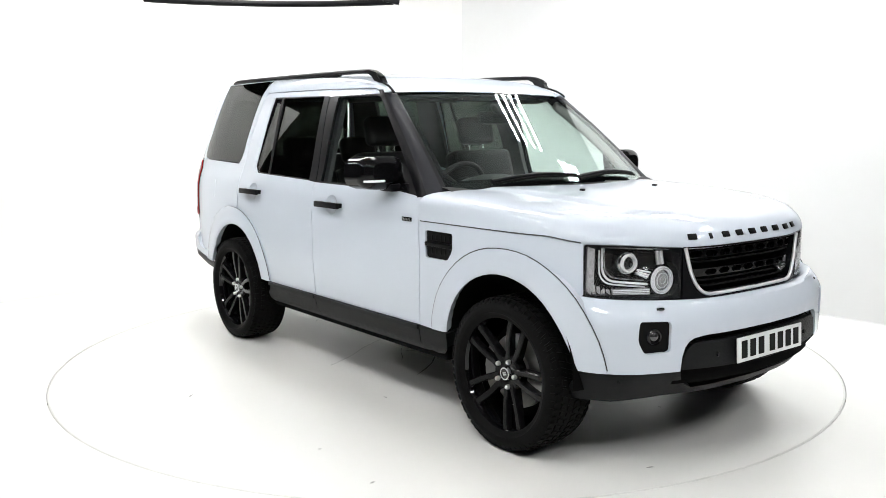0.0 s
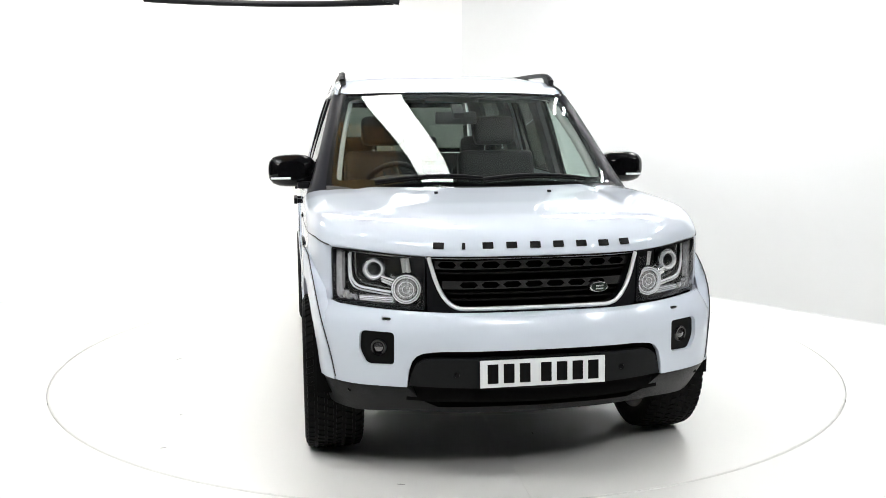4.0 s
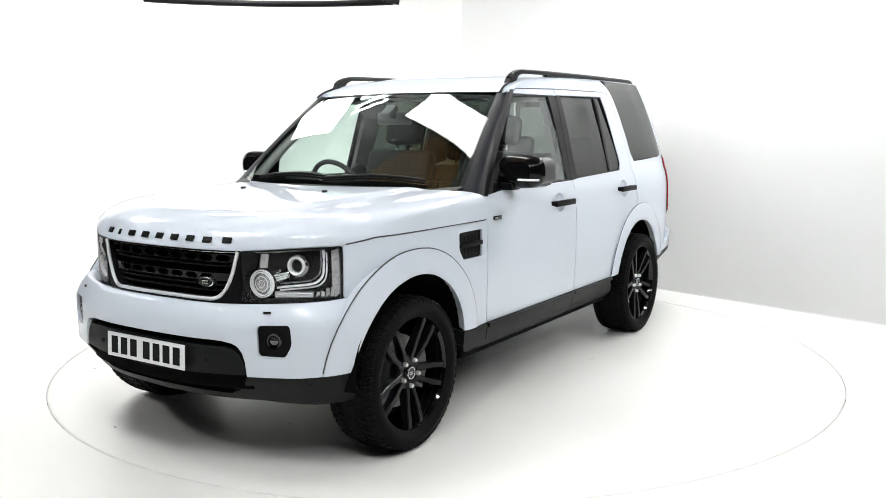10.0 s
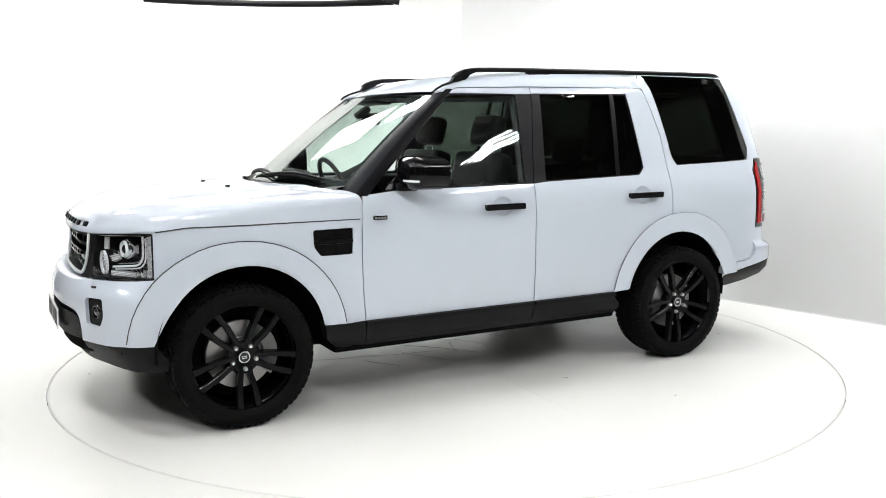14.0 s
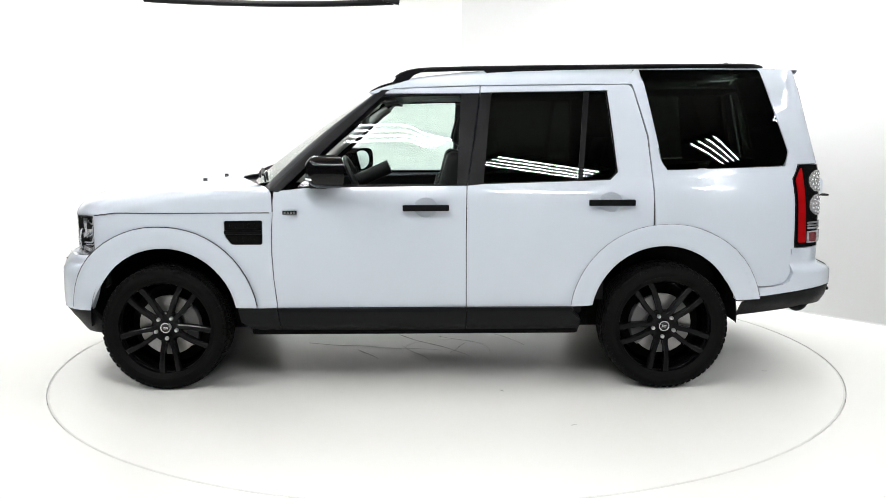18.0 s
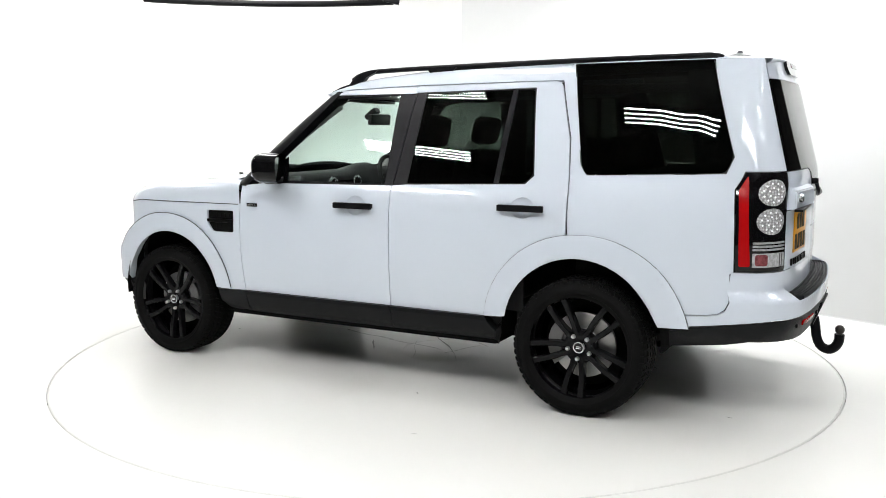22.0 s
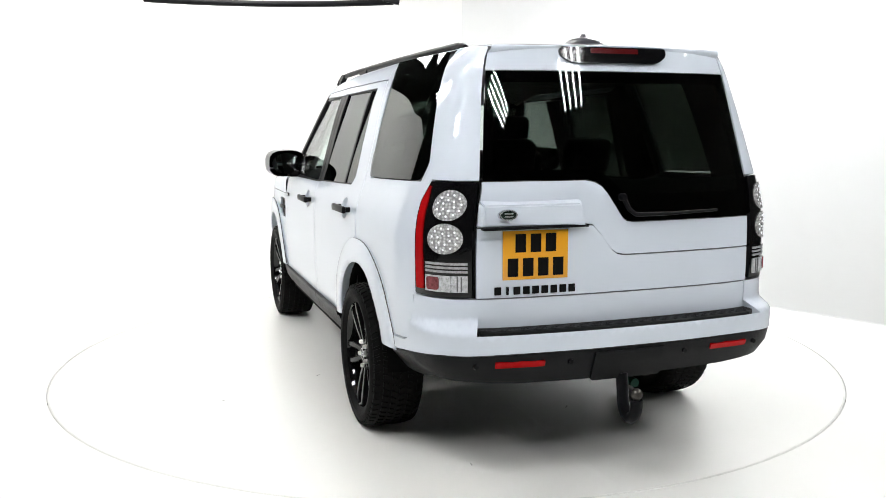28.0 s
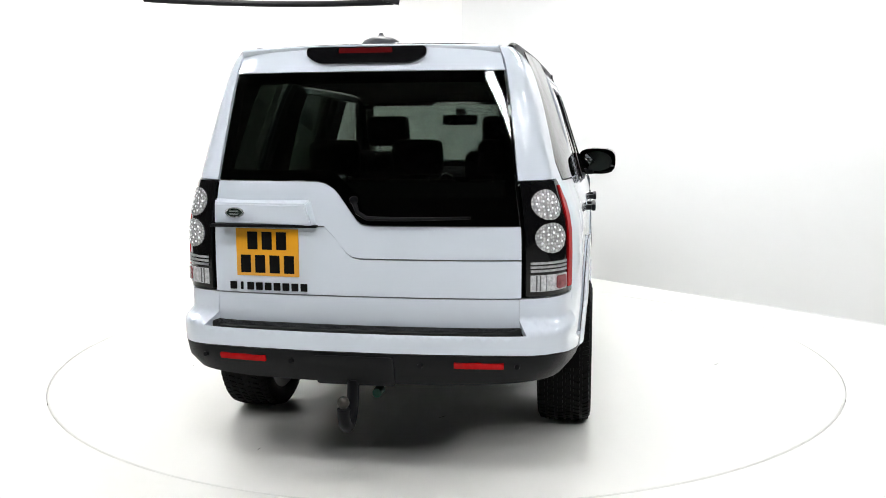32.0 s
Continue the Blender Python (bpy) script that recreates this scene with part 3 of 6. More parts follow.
# ---- car: skin ----
for sg in (1, -1):
    # fender
    sheet("front_wing", [(0.785 + G, 0.484), (0.800 + G, 0.65), (0.807 + G, 0.8), (0.803 + G, 0.95), (0.795 + G, 1.040 - G), (1.3, 1.030 - G), (1.69, 1.030 - G), (1.79, 1.018 - G), (1.862, 1.011 - G), (1.865, 0.787)]
          + flare_arc(1.43, 40.5, 173.5, -0.02), side, PAINT, car,
          holes=[rounded([(1.075, 0.988), (0.855, 0.99), (0.858, 0.85), (1.035, 0.85), (1.072, 0.90)], 0.015)], sign=sg, thick=0.012)
    sheet("wing_vent", rounded([(1.07, 0.985), (0.86, 0.987), (0.862, 0.853), (1.033, 0.853), (1.068, 0.90)], 0.015), side, GRILLE, car, sign=sg, off=-0.012, label="black side vent")
    # Added dark strip: draws the shaded shut line under the bonnet edge.
    tube("bonnet_gap_strip", [tuple(np.array(side(u, 1.0325 - 0.02 * min(1, max(0, (u - 1.7) / 0.15)))) * (1, sg, 1)) for u in np.linspace(0.815, 1.85, 30)], 0.0034, GAP_GREY, car, "dark grey strip drawn for the shade in the bonnet gap", 6)
    # doors
    front_glass = rounded([(0.595, 1.19), (0.175, 1.688), (-0.275, 1.697), (-0.25, 1.188)], [0.02, 0.03, 0.01, 0.01])
    rear_glass_l = rounded([(-0.45, 1.705), (-1.112, 1.708), (-1.158, 1.255), (-1.118, 1.213), (-0.398, 1.194)], [0.01, 0.02, 0.03, 0.03, 0.01])
    frame_cut = [(0.77, 1.155), (0.60, 1.172), (0.16, 1.70), (-0.38, 1.709), (-0.303, 1.178)]
    fd = sheet("front_door", [(0.785 - G, 0.484), (0.800 - G, 0.65), (0.807 - G, 0.8), (0.803 - G, 0.95), (0.798 - G, 1.043), (0.798 - G, 1.100), (0.792 - G, 1.152), (0.60, 1.170), (-0.304 + G, 1.178), (-0.298 + G, 0.9), (-0.298 + G, 0.484)],
               side, PAINT, car, sign=sg, holes=[dish_loop(-0.07, 1.058)])
    sheet("door_frame", [(0.178, 1.702), (0.12, 1.727), (-0.386 + G, 1.741), (-0.384 + G, 1.702)], side, PAINT, fd, sign=sg)
    rd = sheet("rear_door", [(-0.298 - G, 0.484), (-0.298 - G, 0.9), (-0.304 - G, 1.178), (-0.398, 1.186), (-1.120, 1.205), (-1.167, 1.25), (-1.12, 1.716), (-0.384 - G, 1.706), (-0.388 - G, 1.741)]
               + rounded([(-1.0, 1.746), (-1.262, 1.748), (-1.34, 1.45)], [0, 0.035, 0])[1:] + [(-1.366 + G, 1.18), (-1.366 + G, 0.96)] + flare_arc(-1.43, 97, 173, -0.016), side, PAINT, car, sign=sg, holes=[dish_loop(-1.12, 1.082)])
    sheet("sash_frame", [(0.603, 1.174), (0.165, 1.698), (-0.384, 1.706), (-0.304, 1.178)], side, SATIN_BLACK, fd, holes=[front_glass], sign=sg, off=-0.004, label="black window surround")
    sheet("sash_frame", [(-0.390, 1.706), (-1.12, 1.714), (-1.165, 1.251), (-1.12, 1.207), (-0.31, 1.18)], side, SATIN_BLACK, rd, holes=[rear_glass_l], sign=sg, off=-0.004, label="black window surround")
    sheet("window_pane", front_glass, pane_side, CLEAR_GLASS, fd, sign=sg, off=-0.008, h=0.06, thick=0.004, label="clear green-tinted side window").visible_shadow = False
    sheet("window_pane", rear_glass_l, pane_side, PRIVACY, rd, sign=sg, off=-0.008, h=0.06, thick=0.004, label="dark privacy side window")
    sheet("sail_panel", [(0.655, 1.177), (0.475, 1.33), (0.445, 1.184)], side, GLOSS_BLACK, fd, sign=sg, off=0.002, thick=0.01, label="gloss black mirror base")
    sheet("window_bar", [(-0.985, 1.706), (-1.015, 1.706), (-0.965, 1.207), (-0.935, 1.207)], side, SATIN_BLACK, rd, sign=sg, off=-0.003)
    # rear quarter
    qg = rounded([(-1.316, 1.835), (-2.158, 1.832), (-2.163, 1.757), (-2.193, 1.357), (-2.142, 1.282), (-1.445, 1.264), (-1.414, 1.31)], [0.005, 0.02, 0.05, 0.03, 0.03, 0.02, 0.02])
    sheet("quarter_panel", [(-1.366 - G, 1.18), (-1.346 - G, 1.45), (-1.268 - G, 1.744), (-1.24, 1.79), (-1.30, 1.842), (-1.322, 1.836), (-1.42, 1.31), (-1.45, 1.258), (-2.146, 1.276), (-2.199, 1.357), (-2.169, 1.757),
                            (-2.164, 1.838), (UR + 0.676, 1.835), (UR + 0.676, 1.289), (-2.236, 1.289), (-2.184, 1.205), (-2.194, 1.067), (-2.200, 0.808), (-2.183, 0.80), (-2.183, 0.66), (-2.165, 0.622), (-2.135, 0.602), (-2.08, 0.592), (-1.98, 0.588)] + flare_arc(-1.43, 17.5, 96.1, -0.016),
          side, PAINT, car, sign=sg)
    sheet("quarter_window", qg, pane_side, PRIVACY, car, sign=sg, off=0.0, h=0.06, thick=0.004, label="dark privacy rear side window")
    # flares
    sheet("wheel_arch_flare", flare_inner(1.43, 6, 170.5) + flare_arc(1.43, 173, 4.8), flare_skin(bump_side, 1.43), PAINT, car, sign=sg, off=0.003, thick=0.05, step=0.02, h=0.006)
    sheet("wheel_arch_flare", flare_inner(-1.43, 12.6, 170) + flare_arc(-1.43, 173, 9.5, 0.004), flare_skin(side, -1.43), PAINT, car, sign=sg, off=0.003, thick=0.05, step=0.02, h=0.006)
    # Added dark strips draw the shaded line along each flare's outer edge.
    for base, cx, a0, a1 in ((bump_side, 1.43, 172, 6), (side, -1.43, 172, 12)):
        tube("flare_gap_strip", [tuple(np.array(flare_skin(base, cx)(u, z)) * (1, sg, 1)) for u, z in flare_arc(cx, a0, a1, 0.004)], 0.0026, GAP_GREY, car, "dark strip drawn for the shaded line round the wheel arch flare", 5)
    # sill
    sheet("sill_front", [(0.785 + G, 0.480), (0.90, 0.480), (1.012, 0.476), (1.0, 0.40), (0.95, 0.36), (0.77 + G, 0.327)], sill_skin, PLASTIC, car, sign=sg, off=0.008, thick=0.10)
    sheet("sill", [(0.785 - G, 0.480), (-0.298 + G, 0.480), (-0.298 + G, 0.321), (0.77 - G, 0.327)], sill_skin, PLASTIC, fd, sign=sg, off=0.008, thick=0.10, step=0.03)
    sheet("sill", [(-0.298 - G, 0.480), (-0.885, 0.480), (-0.96, 0.40), (-0.95, 0.315), (-0.298 - G, 0.321)], sill_skin, PLASTIC, rd, sign=sg, off=0.008, thick=0.10, step=0.03)
    sheet("sill_ledge", [(0.783 - G, 0.483), (-0.296 + G, 0.483), (-0.296 + G, 0.462), (0.783 - G, 0.462)], side, SATIN_BLACK, fd, sign=sg, off=0.020, thick=0.02, label="satin black sill ledge")
    sheet("sill_ledge", [(-0.300 - G, 0.483), (-0.905, 0.483), (-0.918, 0.462), (-0.300 - G, 0.462)], side, SATIN_BLACK, rd, sign=sg, off=0.020, thick=0.02, label="satin black sill ledge")
    sheet("roof_side", [(0.255, 1.709)] + [(x, roof_line(x) + 0.003) for x in np.linspace(0.2, -1.29, 18)] + [(-1.248, 1.79), (-1.268 + G, 1.752), (-1.0, 1.7525), (-0.386, 1.748), (0.11, 1.734), (0.19, 1.706)], side, PAINT, car, sign=sg)

# ---- car: bonnet ----


UPPER_X, UPPER_Y = zip(*[(xx, yy) for uu, xx, yy in zip(*UPPER) if -1.0 < uu < UF - 0.3 and yy > 0])


def bonnet_z(x, y):
    """Height of the bonnet's skin."""
    edge = 1.035 - 0.020 * min(1, max(0, (x - 1.70) / 0.14)) - 0.027 * min(1, max(0, (0.85 - abs(y)) / 0.4)) * min(1, max(0, (x - 1.85) / 0.1))
    mid = np.interp(x, (0.8, 1.12, 1.34, 1.7, 1.9, 2.15), (1.192, 1.184, 1.171, 1.147, 1.131, 1.103))
    yo = abs(y)
    xf = front_x(yo)
    n = float(np.interp(x, (1.15, 1.7), (7.0, 5.0)))
    yw = float(np.interp(min(x, 1.8), UPPER_X, UPPER_Y))
    a = (max(0.0, 1 - (min(yo, yw) / yw) ** n)) ** (1 / n)
    d = max(0.0, xf - x)
    ln = 0.28
    b = 1.0 if d >= ln else (1 - (1 - d / ln) ** 2.8) ** (1 / 1.9)
    bulge = 0.013 / (1 + math.exp((yo - float(np.interp(x, (0.9, 1.9), (0.62, 0.50)))) / 0.014)) * min(1, max(0, (2.0 - x) / 0.35))
    return edge + (mid + bulge - edge) * a * b


_fx = [(yy, xx) for uu, xx, yy in zip(*UPPER) if uu > 1.2 and yy >= 0]
_fx.sort()
_fy, _fxx = [q[0] for q in _fx], [q[1] for q in _fx]


def front_x(y):
    return float(np.interp(y, _fy, _fxx))


def bonnet():
    us = np.concatenate([np.linspace(0.80, 1.6, 14), np.linspace(1.65, UF, 22)])
    half = [(np.interp(u, UPPER[0], UPPER[1]), np.interp(u, UPPER[0], UPPER[2])) for u in us]
    ring = half + [(x, -y) for x, y in reversed(half[:-1])]
    rs = [0.0, 0.12, 0.25, 0.38, 0.46, 0.5, 0.54, 0.57, 0.6, 0.63, 0.66, 0.69, 0.72, 0.75, 0.78, 0.82, 0.86, 0.9, 0.935, 0.96, 0.975, 0.986, 0.994, 0.998, 0.9995, 1.0]
    verts, faces, m = [], [], len(rs)
    for x, y in ring:
        ax = 1.13 + (1.72 - 1.13) * min(1.0, max(0.0, (x - 0.80) / 1.0)) ** 1.0
        for r in rs:
            px, py = ax + (x - ax) * r ** (1.8 if x < 1.2 else 1), y * r
            verts.append((px, py, bonnet_z(px, py)))
        verts.append((x - 0.02 * (1 if x > 1.9 else 0), y * 0.985, verts[-1][2] - 0.015))
    m += 1
    for i in range(len(ring) - 1):
        for k in range(m - 1):
            faces.append((i * m + k, i * m + k + 1, (i + 1) * m + k + 1, (i + 1) * m + k))
    bm = bmesh.new()
    vs = [bm.verts.new(v) for v in verts]
    for f in faces:
        bm.faces.new([vs[i] for i in f])
    bmesh.ops.remove_doubles(bm, verts=bm.verts, dist=0.0005)
    ob = part("bonnet", bm, PAINT, car, "", 40)
    return ob


hood = bonnet()
# raised lettering on the bonnet's nose, as plain bars
for k in range(9):
    yy = -0.40 + 0.0985 * k
    xx = front_x(abs(yy)) - 0.001
    while bonnet_z(xx, yy) < 1.026:
        xx -= 0.001
    zz = bonnet_z(xx, yy)
    bm = bmesh.new()
    box(bm, 0, 0, 0, 0.008, 0.044 if k != 1 else 0.014, 0.027, 0.002)
    ob = part("letter_bar", bm, GRILLE, hood, "black raised bar")
    slope = math.atan2(front_x(abs(yy) + 0.02) - front_x(abs(yy)), 0.02) * (1 if yy > 0 else -1)
    ob.matrix_basis = Matrix.Translation((xx + 0.002, yy, zz + 0.002)) @ Matrix.Rotation(-slope, 4, "Z") @ Matrix.Rotation(radians(-28), 4, "Y")
for sy in (1, -1):
    bm = bmesh.new()
    box(bm, 1.336, 0.286 * sy, bonnet_z(1.336, 0.286) + 0.005, 0.026, 0.018, 0.012, 0.004)
    part("washer_jet", bm, PLASTIC, hood)

# ---- car: nose ----
nose_frame = mirrored([(0.0, 0.984), (0.456, 0.988), (0.452, 0.762), (0.40, 0.752), (0.0, 0.748)])
grille_hole = mirrored([(0.0, 0.976), (0.446, 0.979), (0.420, 0.89), (0.398, 0.84), (0.374, 0.805), (0.348, 0.783), (0.32, 0.773), (0.0, 0.771)])
grille = sheet("grille", nose_frame, front_upper, SATIN_BLACK, car, holes=[grille_hole], off=-0.004, thick=0.05, label="black grille with silver surround")
sheet("grille_back", mirrored([(0.0, 0.982), (0.455, 0.986), (0.45, 0.765), (0.0, 0.76)]), front_upper, DARK, grille, off=-0.075, thick=0.01)
trim = [(0.447, 0.982), (0.438, 0.95), (0.420, 0.89), (0.398, 0.84), (0.374, 0.805), (0.348, 0.783), (0.32, 0.773)]
trim = [tuple(q) for q in smooth_line(trim, 5)]
trim = trim + [(w, 0.771) for w in np.linspace(0.3, -0.3, 11)] + [(-a, b) for a, b in reversed(trim)]
tube("grille_surround", [front_upper(w, z) for w, z in trim], 0.0085, BRIGHT_TRIM, grille, "satin silver grille surround", 8)


def on(surf, w, z, off):
    p = np.array(surf(w, z))
    n = np.cross(np.array(surf(w + 0.01, z)) - np.array(surf(w - 0.01, z)), np.array(surf(w, z + 0.01)) - np.array(surf(w, z - 0.01)))
    n /= np.linalg.norm(n)
    if n @ (p - np.array((p[0] * 0.7, 0, 0.9))) < 0:
        n = -n
    return Vector(p + n * off), Vector(n)


def hex_holes(lim, z0, z1, pitch=0.092):
    zc, h = (z0 + z1) / 2, (z1 - z0) / 2 - 0.0045
    w = pitch / 2 - 0.007
    return [[(c - w, zc), (c - w * 0.62, zc + h), (c + w * 0.62, zc + h), (c + w, zc), (c + w * 0.62, zc - h), (c - w * 0.62, zc - h)]
            for c in np.arange(-4, 5) * pitch - 0.006 if abs(c) + w < lim - 0.004]


for z0, z1, lim in ((0.930, 0.966, 0.425), (0.848, 0.882, 0.395)):
    sheet("grille_bar", [(-lim, z0), (-lim, z1), (lim, z1), (lim, z0)], front_upper, GLOSS_BLACK, grille, holes=hex_holes(lim, z0, z1), off=-0.022, thick=0.03, step=0.04, label="black slat with six-sided holes")
for zc, lim in ((0.912, 0.418), (0.828, 0.378), (0.802, 0.36)):
    sheet("grille_slat", [(-lim, zc - 0.004), (-lim, zc + 0.004), (lim, zc + 0.004), (lim, zc - 0.004)], front_upper, GRILLE, grille, off=-0.035, thick=0.02, step=0.04)
p, n = on(front_upper, 0.275, 0.842, -0.014)
badge_m = n.to_track_quat("X", "Z").to_matrix().to_4x4()
turned("oval_badge", [(0.0, 0.005), (0.030, 0.005), (0.036, 0.002), (0.036, -0.02), (0.0, -0.02)], 32, SILVER, grille, axis="x", label="small oval silver badge", m=badge_m @ Matrix.Diagonal((1, 1.15, 0.62, 1)), at=tuple(p))
turned("badge_face", [(0.0, 0.008), (0.031, 0.007), (0.032, 0.0), (0.0, 0.0)], 32, BADGE, grille, axis="x", m=badge_m @ Matrix.Diagonal((1, 1.15, 0.6, 1)), at=tuple(p))
for dz in (0.006, -0.006):
    bm = bmesh.new()
    box(bm, 0.0085, 0, dz, 0.002, 0.034, 0.006)
    bmesh.ops.transform(bm, matrix=Matrix.Translation(p) @ badge_m, verts=bm.verts)
    part("badge_mark", bm, SILVER, grille, "", 0)

lens_loop = rounded([(0.462, 0.764), (0.464, 0.985), (0.62, 0.995), (0.903, 1.007), (0.901, 0.771)], 0.012)
for sg in (1, -1):
    lamp = sheet("headlamp", lens_loop, front_upper, LAMP_GREY, car, off=-0.085, thick=0.02, sign=sg, label="headlamp with round lamps and white strips in a black housing")
    sheet("lamp_lens", lens_loop, front_upper, LENS, lamp, thick=0.003, sign=sg, label="clear lens").visible_shadow = False
    inset = rounded([(0.470, 0.771), (0.471, 0.978), (0.62, 0.988), (0.896, 1.000), (0.894, 0.778)], 0.012)
    sheet("lamp_bezel", lens_loop, front_upper, LAMP_GREY, lamp, holes=[inset], off=-0.003, thick=0.082, sign=sg, label="black lamp bezel")
    sheet("lens_edge", [(0.462, 0.767), (0.463, 0.984), (0.518, 0.988), (0.512, 0.922), (0.488, 0.897), (0.475, 0.862), (0.475, 0.825), (0.485, 0.795), (0.51, 0.772)], front_upper, SATIN_BLACK, lamp, off=-0.005, thick=0.05, sign=sg)
    sheet("lens_edge", [(0.50, 0.764), (0.50, 0.776), (0.898, 0.784), (0.898, 0.772)], front_upper, GRILLE, lamp, off=-0.005, thick=0.05, sign=sg)

    def lamp_unit(w, z, off, tilt):
        """Place and turn of a round lamp that faces ahead and a little outwards."""
        p, n = on(front_upper, w, z, off)
        n = (n * tilt + Vector((1, 0, 0)) * (1 - tilt)).normalized()
        return (p.x, p.y * sg, p.z), Vector((n.x, n.y * sg, n.z * 0.3)).to_track_quat("X", "Z").to_matrix().to_4x4()

    def lamp_line(pts, off):
        out = []
        for w, z in pts:
            p = on(front_upper, w, z, off)[0]
            out.append((p.x, p.y * sg, p.z))
        return out

    at, mm = lamp_unit(0.708, 0.920, -0.045, 0.35)
    mm = mm @ Matrix.Diagonal((1, 0.86, 0.86, 1))
    turned("projector_ring", [(0.034, 0.004), (0.036, 0.018), (0.044, 0.022), (0.048, 0.016), (0.048, 0.006), (0.034, 0.0)], 40, LED, lamp, axis="x", at=at, m=mm, label="white ring round the projector")
    turned("projector_glass", [(0.0, 0.024), (0.014, 0.022), (0.026, 0.014), (0.034, 0.0), (0.034, -0.02)], 32, GLOSS_BLACK, lamp, axis="x", at=at, m=mm, label="dark projector glass")
    turned("lamp_shroud", [(0.049, 0.006), (0.052, 0.010), (0.058, 0.006), (0.061, -0.004), (0.058, -0.02), (0.062, -0.038)], 40, CHROME, lamp, axis="x", at=at, m=mm)
    at, mm = lamp_unit(0.546, 0.844, -0.028, 0.4)
    turned("round_lamp", [(0.0, 0.006), (0.02, 0.005), (0.040, 0.001), (0.045, -0.006), (0.046, -0.012)], 36, LED_LENS, lamp, axis="x", at=at, m=mm, label="clear round lamp")
    for r in (0.014, 0.030):
        turned("lamp_facet_ring", [(r, 0.005), (r + 0.0015, 0.0065), (r + 0.003, 0.004)], 30, LED, lamp, axis="x", at=at, m=mm)
    for r in (0.046, 0.055):
        turned("round_lamp_ring", [(r, -0.004), (r + 0.001, 0.006), (r + 0.005, 0.007), (r + 0.0065, 0.002), (r + 0.0065, -0.004)], 44, LED, lamp, axis="x", at=at, m=mm, label="white ring")
    turned("lamp_gap_ring", [(0.051, -0.006), (0.056, -0.006)], 40, CHROME, lamp, axis="x", at=at, m=mm)
    turned("lamp_barrel", [(0.061, -0.003), (0.0625, -0.006), (0.064, -0.055)], 40, SATIN_BLACK, lamp, axis="x", at=at, m=mm)
    strip = [tuple(q) for q in smooth_line([(0.822, 0.99), (0.822, 0.93), (0.818, 0.885), (0.802, 0.858), (0.772, 0.842), (0.70, 0.834), (0.615, 0.828)], 5)]
    tube("daylight_strip", lamp_line(strip, -0.035), 0.0055, LED, lamp, "white light strip", 8)
    tube("daylight_strip", lamp_line([(w + 0.013, z - 0.012) for w, z in strip], -0.04), 0.004, LED, lamp, "white light strip", 8)
    tube("strip_carrier", lamp_line([(w - 0.013, z + 0.012) for w, z in strip], -0.055), 0.004, CHROME, lamp, n=8)
    for w in (0.541, 0.560):
        tube("chrome_blade", lamp_line([(w - 0.004, 0.912), (w + 0.006, 0.970)], -0.045), 0.0095, BRIGHT_TRIM, lamp, n=6)
    at, mm = lamp_unit(0.612, 0.893, -0.05, 0.4)
    turned("small_bulb", [(0.0, 0.01), (0.010, 0.008), (0.016, 0.0), (0.018, -0.02)], 20, CHROME, lamp, axis="x", at=at, m=mm)
    tube("chrome_barrel", lamp_line([(0.585, 0.858), (0.612, 0.866), (0.640, 0.875), (0.672, 0.884)], -0.052), [0.027, 0.024, 0.021, 0.017], CHROME, lamp, "faceted chrome barrel between the lamps", 9)
    for k in range(3):
        tube("chrome_finger", lamp_line([(0.594 + 0.004 * k, 0.853 + 0.013 * k), (0.662 + 0.003 * k, 0.873 + 0.010 * k)], -0.030), 0.0038, BRIGHT_TRIM, lamp, n=6)
    ind = sheet("indicator_lens", [(0.605, 0.782), (0.605, 0.812), (0.775, 0.806), (0.772, 0.782)], front_upper, CLEAR, lamp, off=-0.03, thick=0.02, sign=sg, label="clear ribbed indicator")
    for k in range(3):
        tube("indicator_rib", lamp_line([(0.608, 0.789 + 0.008 * k), (0.77, 0.787 + 0.007 * k)], -0.028), 0.0022, LED, ind, n=6)
    rng = random.Random(8)
    for k in range(5):
        w0 = 0.785 + 0.021 * k
        z1 = 0.808 + 0.007 * k
        sheet("lamp_facet", [(w0, 0.785), (w0 + 0.004, z1), (w0 + 0.018, z1 - 0.010 * (k % 2)), (w0 + 0.018, 0.785 + 0.012 * ((k + 1) % 2))], front_upper, (CLEAR, CHROME)[k % 2], lamp, off=-0.018 - 0.008 * rng.random(), thick=0.015, sign=sg)
    sheet("side_reflector", [(0.858, 0.800), (0.856, 0.985), (0.890, 0.994), (0.895, 0.800)], front_upper, CLEAR, lamp, off=-0.02, thick=0.02, sign=sg, label="clear side reflector")
    sheet("lamp_top_blade", [(0.60, 0.980), (0.60, 0.988), (0.83, 0.997), (0.83, 0.989)], front_upper, CHROME, lamp, off=-0.02, thick=0.02, sign=sg)

# ---- car: front bumper ----
arch_w = [(BF - a, b) for a, b in flare_arc(1.43, 4.8, 40, -0.012)]
half = [(0.0, 0.747), (0.40, 0.75), (0.455, 0.757), (0.475, 0.764), (0.8, 0.774), (BF - 1.872, 0.784)] + arch_w[::-1] + [(0.80, 0.467), (0.556, 0.466), (0.547, 0.53), (0.533, 0.57), (0.513, 0.594), (0.485, 0.607), (0.445, 0.613), (0.40, 0.616), (0.0, 0.617)]
fog_hole = rounded([(0.606, 0.555), (0.602, 0.688), (0.748, 0.693), (0.758, 0.61), (0.728, 0.552)], 0.02)


def front_skin(w, z):
    """The front bumper, rolling inwards towards its upper edge."""
    x, y, zz = front_bump(w, z)
    k = max(0.0, (z - 0.66) / 0.12) ** 1.7
    return x - 0.055 * k, y * (1 - 0.05 * k * min(1, abs(y) / 0.6)), zz


